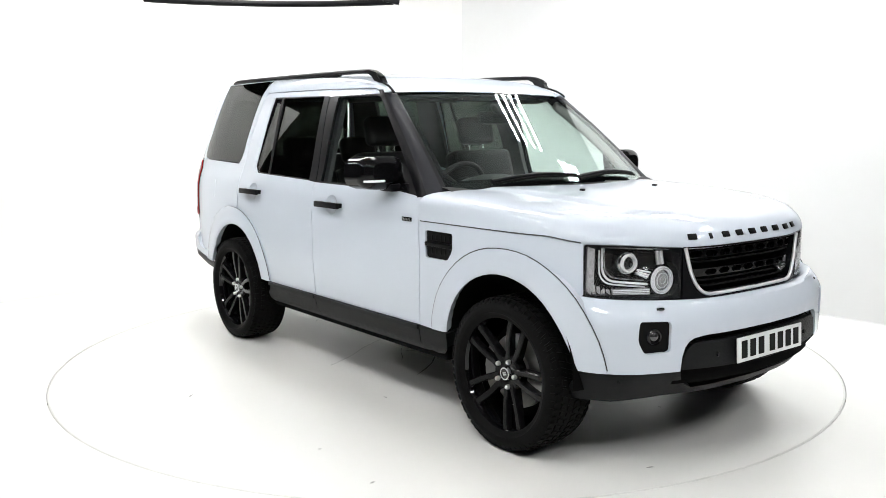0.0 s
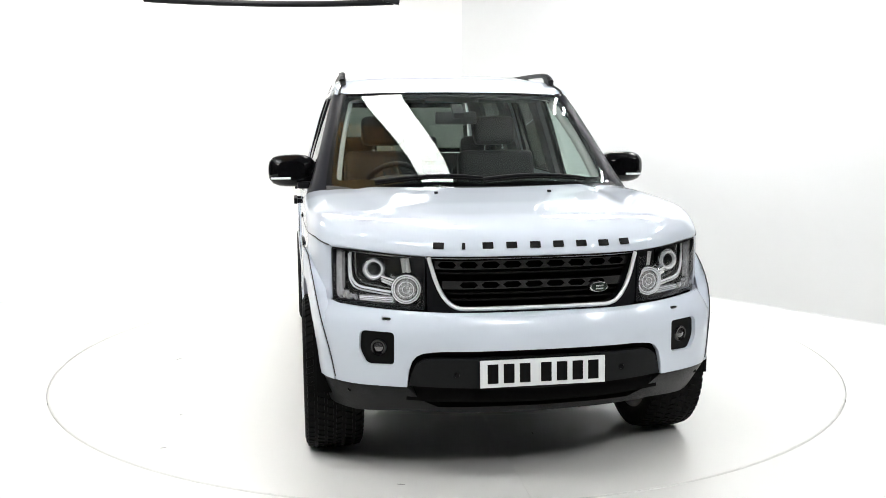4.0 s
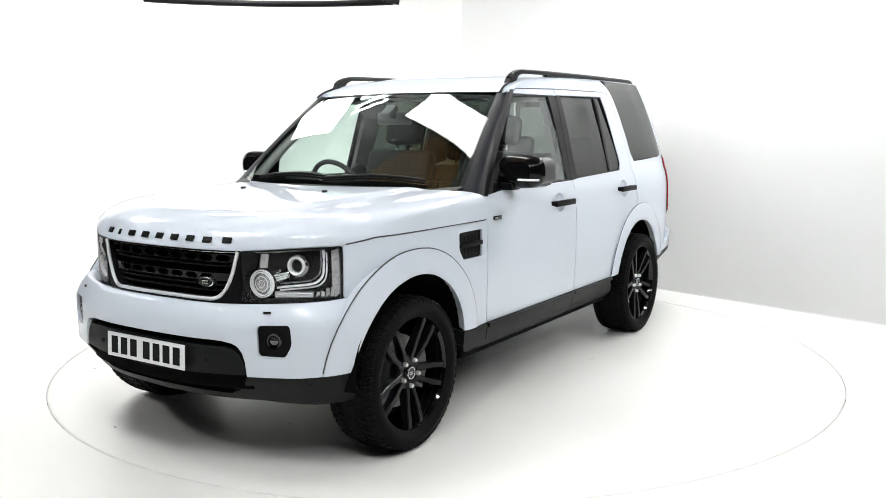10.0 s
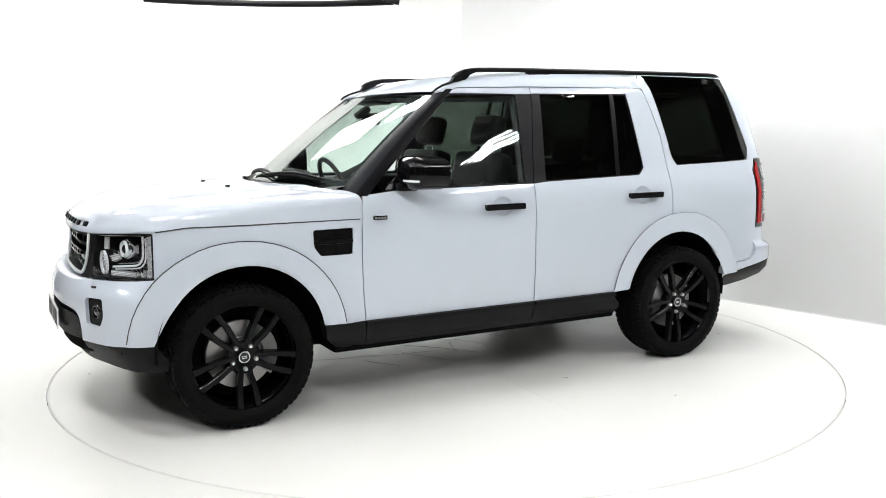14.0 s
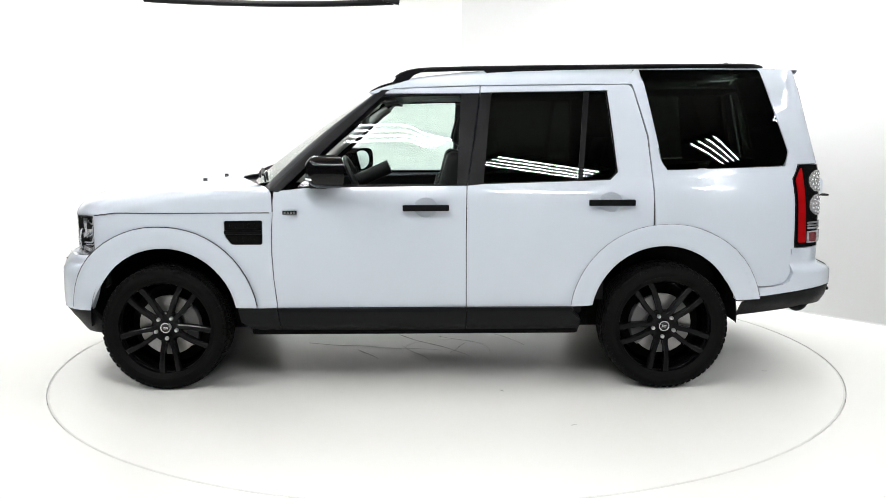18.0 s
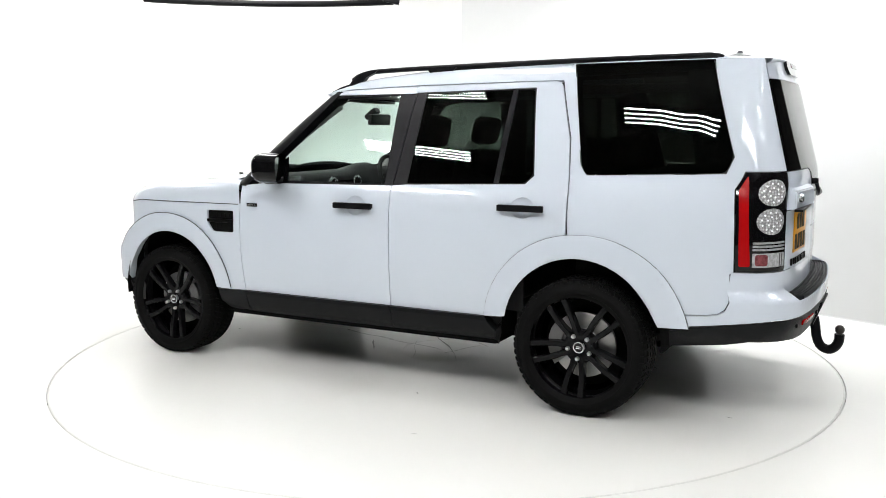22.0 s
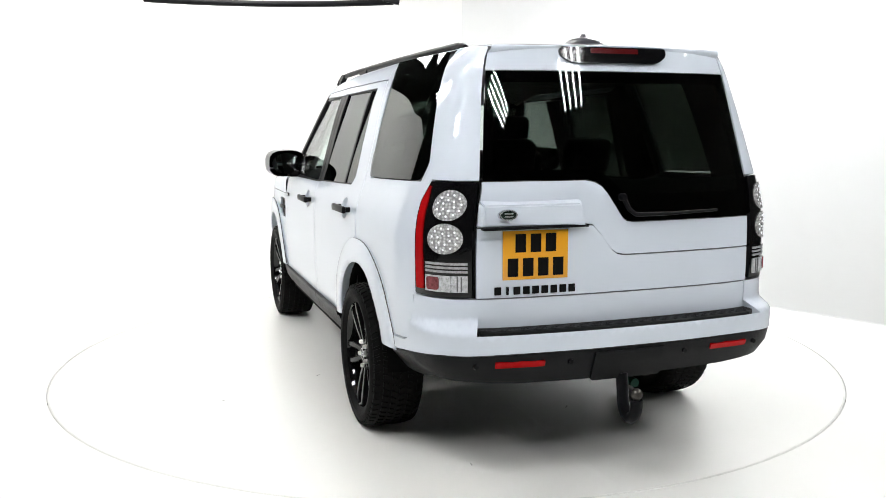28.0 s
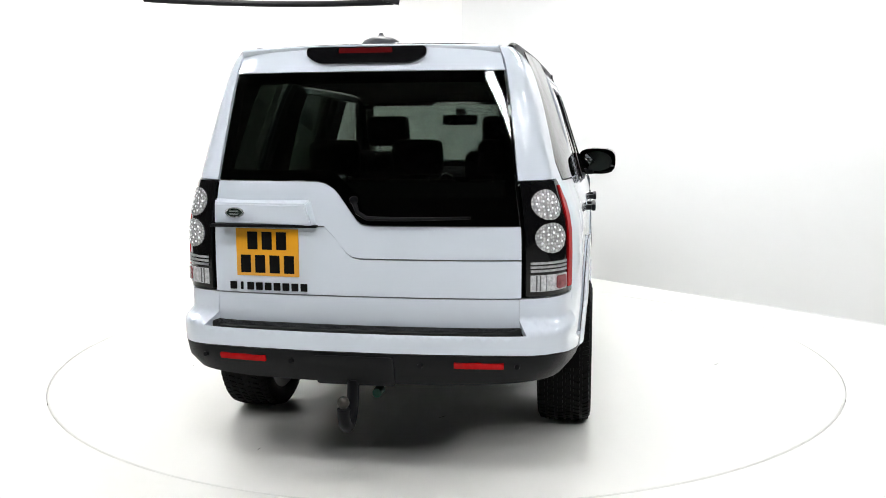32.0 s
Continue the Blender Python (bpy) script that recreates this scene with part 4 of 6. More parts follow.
bumper = sheet("front_bumper", mirrored(half), front_skin, PAINT, car, holes=[fog_hole, [(-a, b) for a, b in fog_hole]], thick=0.02)


def shelf(w, k):
    """The bumper's ledge under the lamps and grille."""
    a, b = np.array(front_skin(w, 0.747 + 0.03 * min(1, max(0, (abs(w) - 0.38) / 0.5)))), np.array(front_upper(w * 0.97, 0.75))
    return tuple(a * (1 - k) + b * k + np.array((0, 0, 0.012 * math.sin(math.pi * min(1, k)))))


verts, faces = [], []
ws = np.linspace(-0.87, 0.87, 49)
for w in ws:
    for k in np.linspace(0, 1.15, 6):
        verts.append(shelf(w, k))
for i in range(len(ws) - 1):
    for k in range(5):
        faces.append((i * 6 + k, (i + 1) * 6 + k, (i + 1) * 6 + k + 1, i * 6 + k + 1))
piece("bumper_ledge", verts, faces, PAINT, bumper, "", 60)
sheet("bumper_insert", mirrored([(0.0, 0.585), (0.45, 0.585), (0.49, 0.578), (0.518, 0.558), (0.537, 0.52), (0.55, 0.47), (0.0, 0.455)]), front_bump, PLASTIC, bumper, off=-0.006, thick=0.03, label="black plastic insert")
sheet("bumper_slot", mirrored([(0.0, 0.625), (0.47, 0.625), (0.56, 0.56), (0.57, 0.40), (0.0, 0.39)]), front_bump, DARK, bumper, off=-0.04, thick=0.01)


def valance(w, z):
    x, y, zz = front_bump(w, max(z, 0.30))
    k = min(1.0, max(0.0, (x - 1.6) / 0.4))
    return x - 0.75 * max(0.0, 0.47 - z) * k, y * (1 - 0.10 * max(0, 0.47 - z)), z


sheet("front_valance", mirrored([(0.0, 0.36), (0.42, 0.362), (0.50, 0.40), (0.55, 0.463), (0.80, 0.463), (0.90, 0.461), (BF - 1.875, 0.461), (BF - 1.83, 0.345), (1.0, 0.325), (0.80, 0.318), (0.62, 0.33), (0.55, 0.335), (0.0, 0.325)]),
      valance, PLASTIC, bumper, thick=0.03, label="black plastic lower valance")
sheet("lower_intake", mirrored([(0.0, 0.52), (0.56, 0.52), (0.55, 0.35), (0.0, 0.335)]), valance, DARK, bumper, off=-0.05, thick=0.01, label="dark lower air intake")
for sg in (1, -1):
    bz = sheet("fog_bezel", fog_hole, front_bump, GRILLE, bumper, off=-0.018, thick=0.02, sign=sg, label="black fog lamp recess")
    p, n = on(front_bump, 0.675, 0.622, -0.02)
    mm = Vector((n.x, n.y * sg, n.z)).to_track_quat("X", "Z").to_matrix().to_4x4()
    turned("fog_lamp", [(0.0, 0.012), (0.012, 0.010), (0.020, 0.004), (0.022, -0.004)], 30, FOG_GLASS, bumper, axis="x", at=(p.x, p.y * sg, p.z), m=mm, label="dark glass fog lamp")
    turned("fog_ring", [(0.021, 0.002), (0.024, 0.009), (0.031, 0.010), (0.037, 0.004), (0.040, -0.02)], 30, GLOSS_BLACK, bumper, axis="x", at=(p.x, p.y * sg, p.z), m=mm)
    p, n = on(front_skin, 0.645, 0.738, 0.0)
    bm = bmesh.new()
    box(bm, p.x, p.y * sg, p.z, 0.012, 0.034, 0.011, 0.004, pose(0, 0, 0, 0, 0, 30 * sg))
    part("lamp_washer", bm, GLOSS_BLACK, bumper)
    for w in (0.82, 0.35):
        p, n = on(valance if w > 0.5 else front_bump, w, 0.425 if w > 0.5 else 0.52, -0.004)
        turned("parking_sensor", [(0.0, 0.006), (0.009, 0.006), (0.011, 0.0)], 16, SATIN_BLACK, bumper, axis="x", at=(p.x, p.y * sg, p.z))


def number_plate(name, width_, height, mat, rows, m, parent, label):
    bm = bmesh.new()
    box(bm, 0, 0, 0, 0.006, width_, height, 0.002)
    ob = part(name, bm, mat, parent, label)
    ob.matrix_basis = m
    for cols, zc, h in rows:
        for c, w in cols:
            bm = bmesh.new()
            box(bm, 0.0035, c, zc, 0.002, w, h)
            part("plate_bar", bm, GRILLE, ob, "", 0)
    return ob


cols = [(-0.208 + 0.066 * k, 0.044) for k in range(3)] + [(0.012 + 0.066 * k, 0.044) for k in range(4)]
number_plate("number_plate", 0.52, 0.111, PLATE_W, [(cols, 0.0, 0.078)], pose(2.242, 0.0, 0.527, 0, -3), bumper, "white front number plate with black bars")

# ---- car: windscreen, pillars, roof ----


def screen(v, t):
    """The windscreen: v across from -1 to 1, t from its foot to its head."""
    x = (1.033 - 0.168 * v * v) * (1 - t) + (0.286 - 0.044 * v * v) * t + 0.010 * math.sin(math.pi * t)
    y = (0.79 * (1 - t) + 0.662 * t + 0.012 * math.sin(math.pi * t)) * v
    z = (1.185 - 0.02 * v * v) * (1 - t) + (1.708 - 0.022 * v * v) * t + 0.016 * math.sin(math.pi * t)
    return x, y, z


inner = rounded([(-0.955, 0.10), (0.955, 0.10), (0.945, 0.965), (-0.945, 0.965)], 0.05, 8)
sheet("windscreen_border", rounded([(-1, 0), (1, 0), (1, 1), (-1, 1)], 0.02), screen, GLOSS_BLACK, car, holes=[inner], off=-0.001, thick=0.004, step=0.06, label="black windscreen border")
sheet("windscreen", rounded([(-0.995, 0.005), (0.995, 0.005), (0.995, 0.995), (-0.995, 0.995)], 0.02), screen, SCREEN_GLASS, car, off=0.003, thick=0.003, step=0.08, label="clear raked windscreen").visible_shadow = False

for sg in (1, -1):
    verts, faces, nn = [], [], 9
    ts = np.linspace(-0.02, 1.04, 24)
    for t in ts:
        a = np.array(screen(0.985, t))
        xs = 0.75 + (0.163 - 0.75) * t
        zs = 1.158 + (1.702 - 1.158) * t
        c = np.array(side(xs, zs))
        b = np.array((a[0] * 0.62 + c[0] * 0.38 + 0.035, c[1] + 0.012, (a[2] + c[2]) / 2 + 0.012))
        for q in np.linspace(0, 1, nn):
            p = (1 - q) ** 2 * a + 2 * q * (1 - q) * b + q * q * c
            verts.append((p[0], p[1] * sg, p[2]))
        verts.append((c[0] - 0.01, (c[1] - 0.05) * sg, c[2] - 0.02))
        verts.append((a[0] - 0.03, (a[1] - 0.04) * sg, a[2] - 0.04))
    m = nn + 2
    for i in range(len(ts) - 1):
        for k in range(m):
            f = (i * m + k, i * m + (k + 1) % m, (i + 1) * m + (k + 1) % m, (i + 1) * m + k)
            faces.append(f if sg > 0 else f[::-1])
    pil = piece("a_pillar", verts, faces, PILLAR, car, "grained black windscreen pillar", 50)
    pil.data.materials.append(SATIN_BLACK)
    for poly in pil.data.polygons:
        k = poly.index % m
        poly.material_index = 1 if k == 0 or 5 <= k else 0

# black scuttle between bonnet and windscreen
verts, faces = [], []
vs_ = np.linspace(-1, 1, 31)
for v in vs_:
    a = np.array(screen(v, 0.02))
    bx = 1.125 - 0.30 * abs(v) ** 1.8
    by = 0.86 * v
    b = np.array((bx + 0.03, by, bonnet_z(bx, by) - 0.012))
    for q in (0, 0.35, 0.7, 1.0):
        p = a + (b - a) * q
        p[2] -= 0.025 * math.sin(math.pi * q)
        verts.append(tuple(p))
for i in range(30):
    for k in range(3):
        faces.append((i * 4 + k, i * 4 + k + 1, (i + 1) * 4 + k + 1, (i + 1) * 4 + k))
piece("scuttle_panel", verts, faces, SATIN_BLACK, car, "black scuttle panel", 60)

ROOF_MID = ((0.40, 1.66), (0.30, 1.705), (0.25, 1.740), (0.18, 1.768), (0.05, 1.811), (-0.3, 1.853), (-0.6, 1.872), (-1.5, 1.884), (-2.0, 1.878), (-2.2, 1.862), (-2.33, 1.83))


def roof_edge(x):
    z = roof_line(x)
    p = side(max(x, -2.05), z)
    return p[1] + 0.001, z


def roof_z(x, v):
    _, ze = roof_edge(x)
    zc = np.interp(-x, [-q[0] for q in ROOF_MID], [q[1] for q in ROOF_MID])
    zc = max(zc, ze + 0.006)
    return ze + (zc - ze) * (1 - abs(v) ** 2.6) ** (1 / 1.9)


def roof():
    xs = np.concatenate([np.linspace(0.285, 0.05, 12), np.linspace(0.0, -1.1, 12), np.linspace(-1.14, -1.3, 6), np.linspace(-1.4, -2.29, 12)])
    vv = np.array([-1, -0.995, -0.98, -0.95, -0.9, -0.8, -0.65, -0.45, -0.2, 0, 0.2, 0.45, 0.65, 0.8, 0.9, 0.95, 0.98, 0.995, 1])
    verts, faces, m = [], [], len(vv)
    for x in xs:
        ye, ze = roof_edge(x)
        if x < -2.05:
            ye *= 1 - 0.18 * ((-2.05 - x) / 0.25) ** 2
        for v in vv:
            bow = 0.085 * v * v * min(1, max(0, (x - 0.05) / 0.2))
            verts.append((x - bow, v * ye, roof_z(x, v)))
    for i in range(len(xs) - 1):
        for k in range(m - 1):
            faces.append((i * m + k, (i + 1) * m + k, (i + 1) * m + k + 1, i * m + k + 1))
    bm = bmesh.new()
    q = [bm.verts.new(v) for v in verts]
    for f in faces:
        bm.faces.new([q[i] for i in f])
    return part("roof", bm, PAINT, car, "", 45)


roof()
for sg in (1, -1):
    # side roof band over the doors is part of the roof skin; the rail stands on it
    path = [(0.100, 0.660, 1.790), (0.06, 0.657, 1.815), (0.0, 0.652, 1.832), (-0.11, 0.647, 1.841), (-0.5, 0.638, 1.849), (-1.2, 0.622, 1.856), (-1.9, 0.592, 1.860), (-2.02, 0.584, 1.856), (-2.06, 0.58, 1.845)]
    pts = [(x, y * sg, z) for x, y, z in smooth_line(path, 6)]
    rail = tube("roof_rail", pts, [0.019 if i < 6 else 0.0165 for i in range(len(pts))], SATIN_BLACK, car, "black roof rail", 10, 0.85)
    bm = bmesh.new()
    prism(bm, [(0.125, 1.764), (0.098, 1.800), (0.05, 1.828), (-0.02, 1.846), (-0.08, 1.846), (-0.055, 1.83), (0.0, 1.808), (0.04, 1.768)], 0.640 * sg, 0.672 * sg)
    part("rail_foot", bm, SATIN_BLACK, rail)
    bm = bmesh.new()
    prism(bm, [(-0.40, 1.848), (-0.44, 1.80), (-0.54, 1.80), (-0.60, 1.848)], 0.624 * sg, 0.652 * sg)
    part("rail_foot", bm, SATIN_BLACK, rail)
    bm = bmesh.new()
    box(bm, -1.28, 0.612 * sg, 1.838, 1.52, 0.024, 0.028, 0.006, pose(0, 0, 0, 0, 0.4, 1.7 * sg))
    part("rail_base", bm, SATIN_BLACK, rail)
    # black drip channel from pillar to rail
    tube("drip_channel", [(x, y * sg, z) for x, y, z in ((0.255, 0.688, 1.704), (0.235, 0.686, 1.720), (0.19, 0.677, 1.743), (0.10, 0.664, 1.770))], 0.007, SATIN_BLACK, car, "", 8)
turned("aerial_pod", [(0.0, 0.072), (0.008, 0.070), (0.012, 0.056), (0.020, 0.050), (0.048, 0.044), (0.068, 0.030), (0.079, 0.010), (0.084, -0.012)], 28, POD, car, (-2.04, 0.0, 1.862), "z", "black domed roof aerial", m=Matrix.Diagonal((1.45, 1.1, 0.85, 1)))

# ---- car: tail ----
TG = 0.664
stop_loop = rounded([(0.262, 1.835), (0.262, 1.80), (0.21, 1.768), (-0.21, 1.768), (-0.262, 1.80), (-0.262, 1.835)], 0.03)
tail_top = sheet("tailgate", [(TG * k, 1.838 - 0.028 * k * k) for k in np.linspace(-1, 1, 15)] + [(TG, 1.738), (-TG, 1.738)], rear_upper, PAINT, car, thick=0.03)


def roof_tail(w, k):
    """The spoiler lip that closes roof and tailgate."""
    a = np.array(rear_upper(w, 1.836 - 0.028 * (w / 0.664) ** 2))
    b = np.array((-2.285, a[1] * 0.98, roof_z(-2.285, min(0.999, abs(w) / 0.70))))
    return a * (1 - k) + b * k + np.array((-0.012, 0, 0.008 * (1 - (w / 0.67) ** 2))) * math.sin(math.pi * k)


verts, faces = [], []
ws = np.linspace(-0.665, 0.665, 33)
for w in ws:
    for k in np.linspace(0, 1, 6):
        verts.append(tuple(roof_tail(w, k)))
for i in range(32):
    for k in range(5):
        faces.append((i * 6 + k, i * 6 + k + 1, (i + 1) * 6 + k + 1, (i + 1) * 6 + k))
piece("spoiler_lip", verts, faces, PAINT, tail_top, "", 60)
sl = sheet("stop_lamp", stop_loop, rear_upper, GLOSS_BLACK, tail_top, off=0.016, thick=0.03, label="gloss black high-level stop lamp with red lens")
sheet("stop_lens", rounded([(0.115, 1.829), (0.115, 1.808), (-0.115, 1.808), (-0.115, 1.829)], 0.006), rear_upper, DARK_RED, sl, off=0.018, thick=0.01, label="dark red lens")
notch = [(0.19, 1.288), (0.15, 1.28), (0.118, 1.262), (0.09, 1.232), (0.05, 1.175), (0.015, 1.125), (-0.005, 1.111), (-0.04, 1.106)]
glass_loop = [(0.658, 1.734), (-0.658, 1.734), (-0.66, 1.106)] + notch[::-1] + [(0.66, 1.289)]
sheet("rear_window", glass_loop, lambda w, z: pane_side(UR + w, z), REAR_GLASS, tail_top, off=0.003, thick=0.004, h=0.06, label="dark stepped rear window")
band = sheet("rear_window_border", glass_loop, rear_upper, GLOSS_BLACK, tail_top, off=-0.004, thick=0.004,
             holes=[rounded([(0.60, 1.69), (-0.60, 1.69), (-0.62, 1.22), (0.0, 1.22), (0.12, 1.33), (0.62, 1.33)], 0.03)], label="black printed glass border")
low_notch = [(0.158, 1.10), (0.12, 1.06), (0.09, 1.02), (0.065, 0.99), (0.04, 0.973), (0.01, 0.967), (-0.02, 0.966)]
sheet("tailgate_upper", [(0.664, 1.284)] + [(a, b - 0.005) for a, b in notch] + [(-0.664, 1.101), (-0.664, 0.966)] + low_notch[::-1] + [(0.664, 1.10)], rear_upper, PAINT, tail_top, thick=0.03)
sheet("tailgate_lower", [(0.664, 1.094), (0.155, 1.094)] + [(a - 0.004, b - 0.006) for a, b in low_notch[1:]] + [(-0.664, 0.960), (-0.664, 0.807), (0.664, 0.807)], rear_upper, PAINT, tail_top, thick=0.03)
sheet("tailgate_skirt", [(0.664, 0.801), (-0.664, 0.801), (-0.664, 0.66), (0.664, 0.66)], rear_upper, PAINT, tail_top, off=-0.004, thick=0.03)
sheet("tailgate_back", [(0.67, 1.29), (-0.67, 1.29), (-0.67, 0.66), (0.67, 0.66)], rear_upper, SEAM, tail_top, off=-0.036, thick=0.01)
# handle garnish
bm = bmesh.new()
gv = [(0.0, 0.655, 1.102), (0.0, 0.19, 1.102), (0.0, 0.215, 1.207), (0.0, 0.652, 1.207)]
pts = []
for k, (dx, gx) in enumerate(((0.0, 0.0), (-0.034, 0.012))):
    for _, y, z in gv:
        yy = y + (-gx if y > 0.4 else gx)
        zz = z + (0.0 if z < 1.15 else -gx * 1.4)
        pts.append(bm.verts.new((rear_upper(yy, zz)[0] + dx, yy, zz)))
for f in ((4, 5, 6, 7), (0, 1, 5, 4), (1, 2, 6, 5), (2, 3, 7, 6), (3, 0, 4, 7)):
    bm.faces.new([pts[i] for i in f])
bmesh.ops.bevel(bm, geom=[e for e in bm.edges if all(v.index != 99 for v in e.verts)], offset=0.006, segments=2, affect="EDGES")
garnish = part("tailgate_handle", bm, PAINT, tail_top)
bm = bmesh.new()
box(bm, -2.452, 0.42, 1.098, 0.04, 0.47, 0.012, 0.003)
part("handle_shadow_strip", bm, SATIN_BLACK, garnish)
BADGE_X = rear_upper(0.545, 1.152)[0] - 0.032
turned("oval_badge", [(0.0, -0.006), (0.034, -0.006), (0.037, -0.002), (0.037, 0.01)], 32, SILVER, garnish, (BADGE_X, 0.545, 1.152), "x", "small oval green and silver badge", m=Matrix.Diagonal((1, 1.15, 0.6, 1)))
turned("badge_face", [(0.0, -0.009), (0.029, -0.008), (0.03, 0.0)], 32, BADGE, garnish, (BADGE_X, 0.545, 1.152), "x", m=Matrix.Diagonal((1, 1.15, 0.58, 1)))
for dz in (0.006, -0.006):
    bm = bmesh.new()
    box(bm, BADGE_X - 0.0092, 0.545, 1.152 + dz, 0.002, 0.038, 0.006)
    part("badge_mark", bm, SILVER, garnish, "", 0)
number_plate("number_plate", 0.285, 0.203, PLATE_Y, [([(-0.066 + 0.066 * k, 0.046) for k in range(3)], 0.05, 0.076), ([(-0.099 + 0.066 * k, 0.046) for k in range(4)], -0.05, 0.076)],
             pose(-2.436, 0.413, 0.982, 0, 0, 180 - 4.5), tail_top, "yellow rear number plate with black bars")
for k in range(9):
    y = 0.575 - 0.0405 * k
    bm = bmesh.new()
    box(bm, rear_upper(y, 0.836)[0] - 0.004, y, 0.836, 0.008, 0.029 if k != 1 else 0.011, 0.033, 0.002)
    part("letter_bar", bm, GRILLE, tail_top, "black raised bar")
# rear wiper
piv = Vector(rear_upper(0.024, 1.21)) + Vector((-0.018, 0, 0))
wip = tube("rear_wiper", [piv, piv + Vector((-0.012, -0.02, -0.05)), piv + Vector((-0.006, -0.06, -0.075)), Vector(rear_upper(-0.20, 1.135)) + Vector((-0.03, 0, 0)), Vector(rear_upper(-0.46, 1.14)) + Vector((-0.018, 0, 0))],
           [0.011, 0.011, 0.010, 0.008, 0.006], SATIN_BLACK, tail_top, "black rear wiper")
turned("wiper_pivot", [(0.0, -0.014), (0.013, -0.012), (0.017, 0.0), (0.017, 0.02)], 20, SATIN_BLACK, wip, tuple(piv), "x")

for sg in (1, -1):
    lamp = sheet("tail_lamp", rounded([(0.682, 0.812), (0.684, 1.282), (-2.240 - UR, 1.282), (-2.190 - UR, 1.205), (-2.200 - UR, 1.067), (-2.206 - UR, 0.812)], [0.01, 0.01, 0.01, 0.02, 0.01, 0.01]), rear_upper, GLOSS_BLACK, car, off=0.004, thick=0.05, sign=sg,
                 label="tail lamp with clear round lamps and a red outer band")
    sheet("red_band", rounded([(-2.272 - UR, 0.838), (-2.246 - UR, 1.262), (-2.240 - UR, 1.262), (-2.204 - UR, 1.20), (-2.214 - UR, 1.067), (-2.220 - UR, 0.838)], 0.01), rear_upper, RED, lamp, off=0.010, thick=0.02, sign=sg, label="red outer band")
    for zc in (1.188, 1.053):
        oval = [(0.798 + 0.078 * math.cos(a), zc + 0.062 * math.sin(a)) for a in np.linspace(0, 2 * math.pi, 41)[:-1]]
        sheet("round_lens", oval, rear_upper, LED_LENS, lamp, off=0.010, thick=0.012, step=0.02, sign=sg, label="clear round lens with lamp pattern")
        for n_, r in ((6, 0.021), (11, 0.042)):
            for k in range(n_):
                a = 2 * math.pi * (k + 0.3) / n_
                p, n = on(rear_upper, 0.798 + 1.3 * r * math.cos(a), zc + 1.05 * r * math.sin(a), 0.009)
                mm = Vector((-n.x, -n.y * sg, -n.z)).to_track_quat("X", "Z").to_matrix().to_4x4()
                turned("lamp_cell", [(0.0, -0.004), (0.0045, -0.003), (0.006, 0.001)], 8, LED, lamp, axis="x", at=(p.x, p.y * sg, p.z), m=mm)
    for k in range(3):
        z = 0.946 - 0.016 * k
        sheet("clear_slat", [(0.70, z), (0.70, z + 0.010), (0.888, z + 0.010), (0.888, z)], rear_upper, LENS_GREY, lamp, off=0.009, thick=0.01, sign=sg)
    sheet("reverse_lens", [(0.70, 0.834), (0.70, 0.902), (0.765, 0.902), (0.765, 0.834)], rear_upper, CLEAR, lamp, off=0.009, thick=0.01, sign=sg, label="clear reversing lens")
    sheet("fog_lens", [(0.768, 0.834), (0.768, 0.902), (0.888, 0.902), (0.888, 0.834)], rear_upper, CLEAR, lamp, off=0.009, thick=0.01, sign=sg, label="clear fog lens with a red centre")
    sheet("fog_reflector", rounded([(0.818, 0.842), (0.818, 0.896), (0.876, 0.896), (0.876, 0.842)], 0.012), rear_upper, RED_REFLECTOR, lamp, off=0.0135, step=0.02, thick=0.006, sign=sg, label="red fog reflector")
    for w in (0.722, 0.738):
        sheet("lens_rib", [(w, 0.836), (w, 0.900), (w + 0.006, 0.900), (w + 0.006, 0.836)], rear_upper, GREY_RIB, lamp, off=0.0105, thick=0.004, sign=sg)

# ---- car: rear bumper ----
half = [(BR + 0.695, 0.668), (BR + 0.695, 0.803), (-2.224, 0.806), (-2.214, 0.74), (-2.189, 0.663), (-2.168, 0.616), (-2.135, 0.597), (-2.08, 0.587), (-1.985, 0.581)] + flare_arc(-1.43, 16.3, 11, 0.008, 5) + [(-2.2, 0.556), (BR + 0.85, 0.583), (BR + 0.6, 0.590), (BR, 0.590)]
rb = sheet("rear_bumper", [(BR, 0.668)] + [q for q in mirrored(half, BR)][:len(half)] + [(2 * BR - a, b) for a, b in reversed(half[:-1])], rear_bump, PAINT, car, thick=0.03, step=0.024, h=0.006)


def rear_low(u, z):
    x, y, zz = bump_side(u, max(z, 0.35))
    k = min(1.0, max(0.0, (-1.9 - x) / 0.4))
    return x + 0.38 * max(0.0, 0.56 - z) * k, y - math.copysign(0.7 * max(0.0, 0.51 - z) * min(1, abs(y) / 0.8) ** 3, y), z


half = [(-1.90, 0.49), (-1.99, 0.52), (-2.2, 0.551), (BR + 0.85, 0.578), (BR + 0.6, 0.585), (BR, 0.585)]
low = [(BR, 0.447), (BR + 0.5, 0.452), (BR + 0.75, 0.465), (BR + 0.95, 0.460), (-2.2, 0.437), (-1.89, 0.40)]
loop = half + [(2 * BR - a, b) for a, b in reversed(half[:-1])] + [(2 * BR - a, b) for a, b in reversed(low[1:])] + low
sheet("bumper_skirt", loop, rear_low, PLASTIC, rb, thick=0.008, off=-0.002, label="black plastic lower rear bumper")
sheet("tow_cover", rounded([(BR - 0.152, 0.443), (BR - 0.152, 0.572), (BR + 0.185, 0.572), (BR + 0.185, 0.443)], 0.015), rear_low, PLASTIC, rb, off=0.008, thick=0.012, label="black removable tow cover")
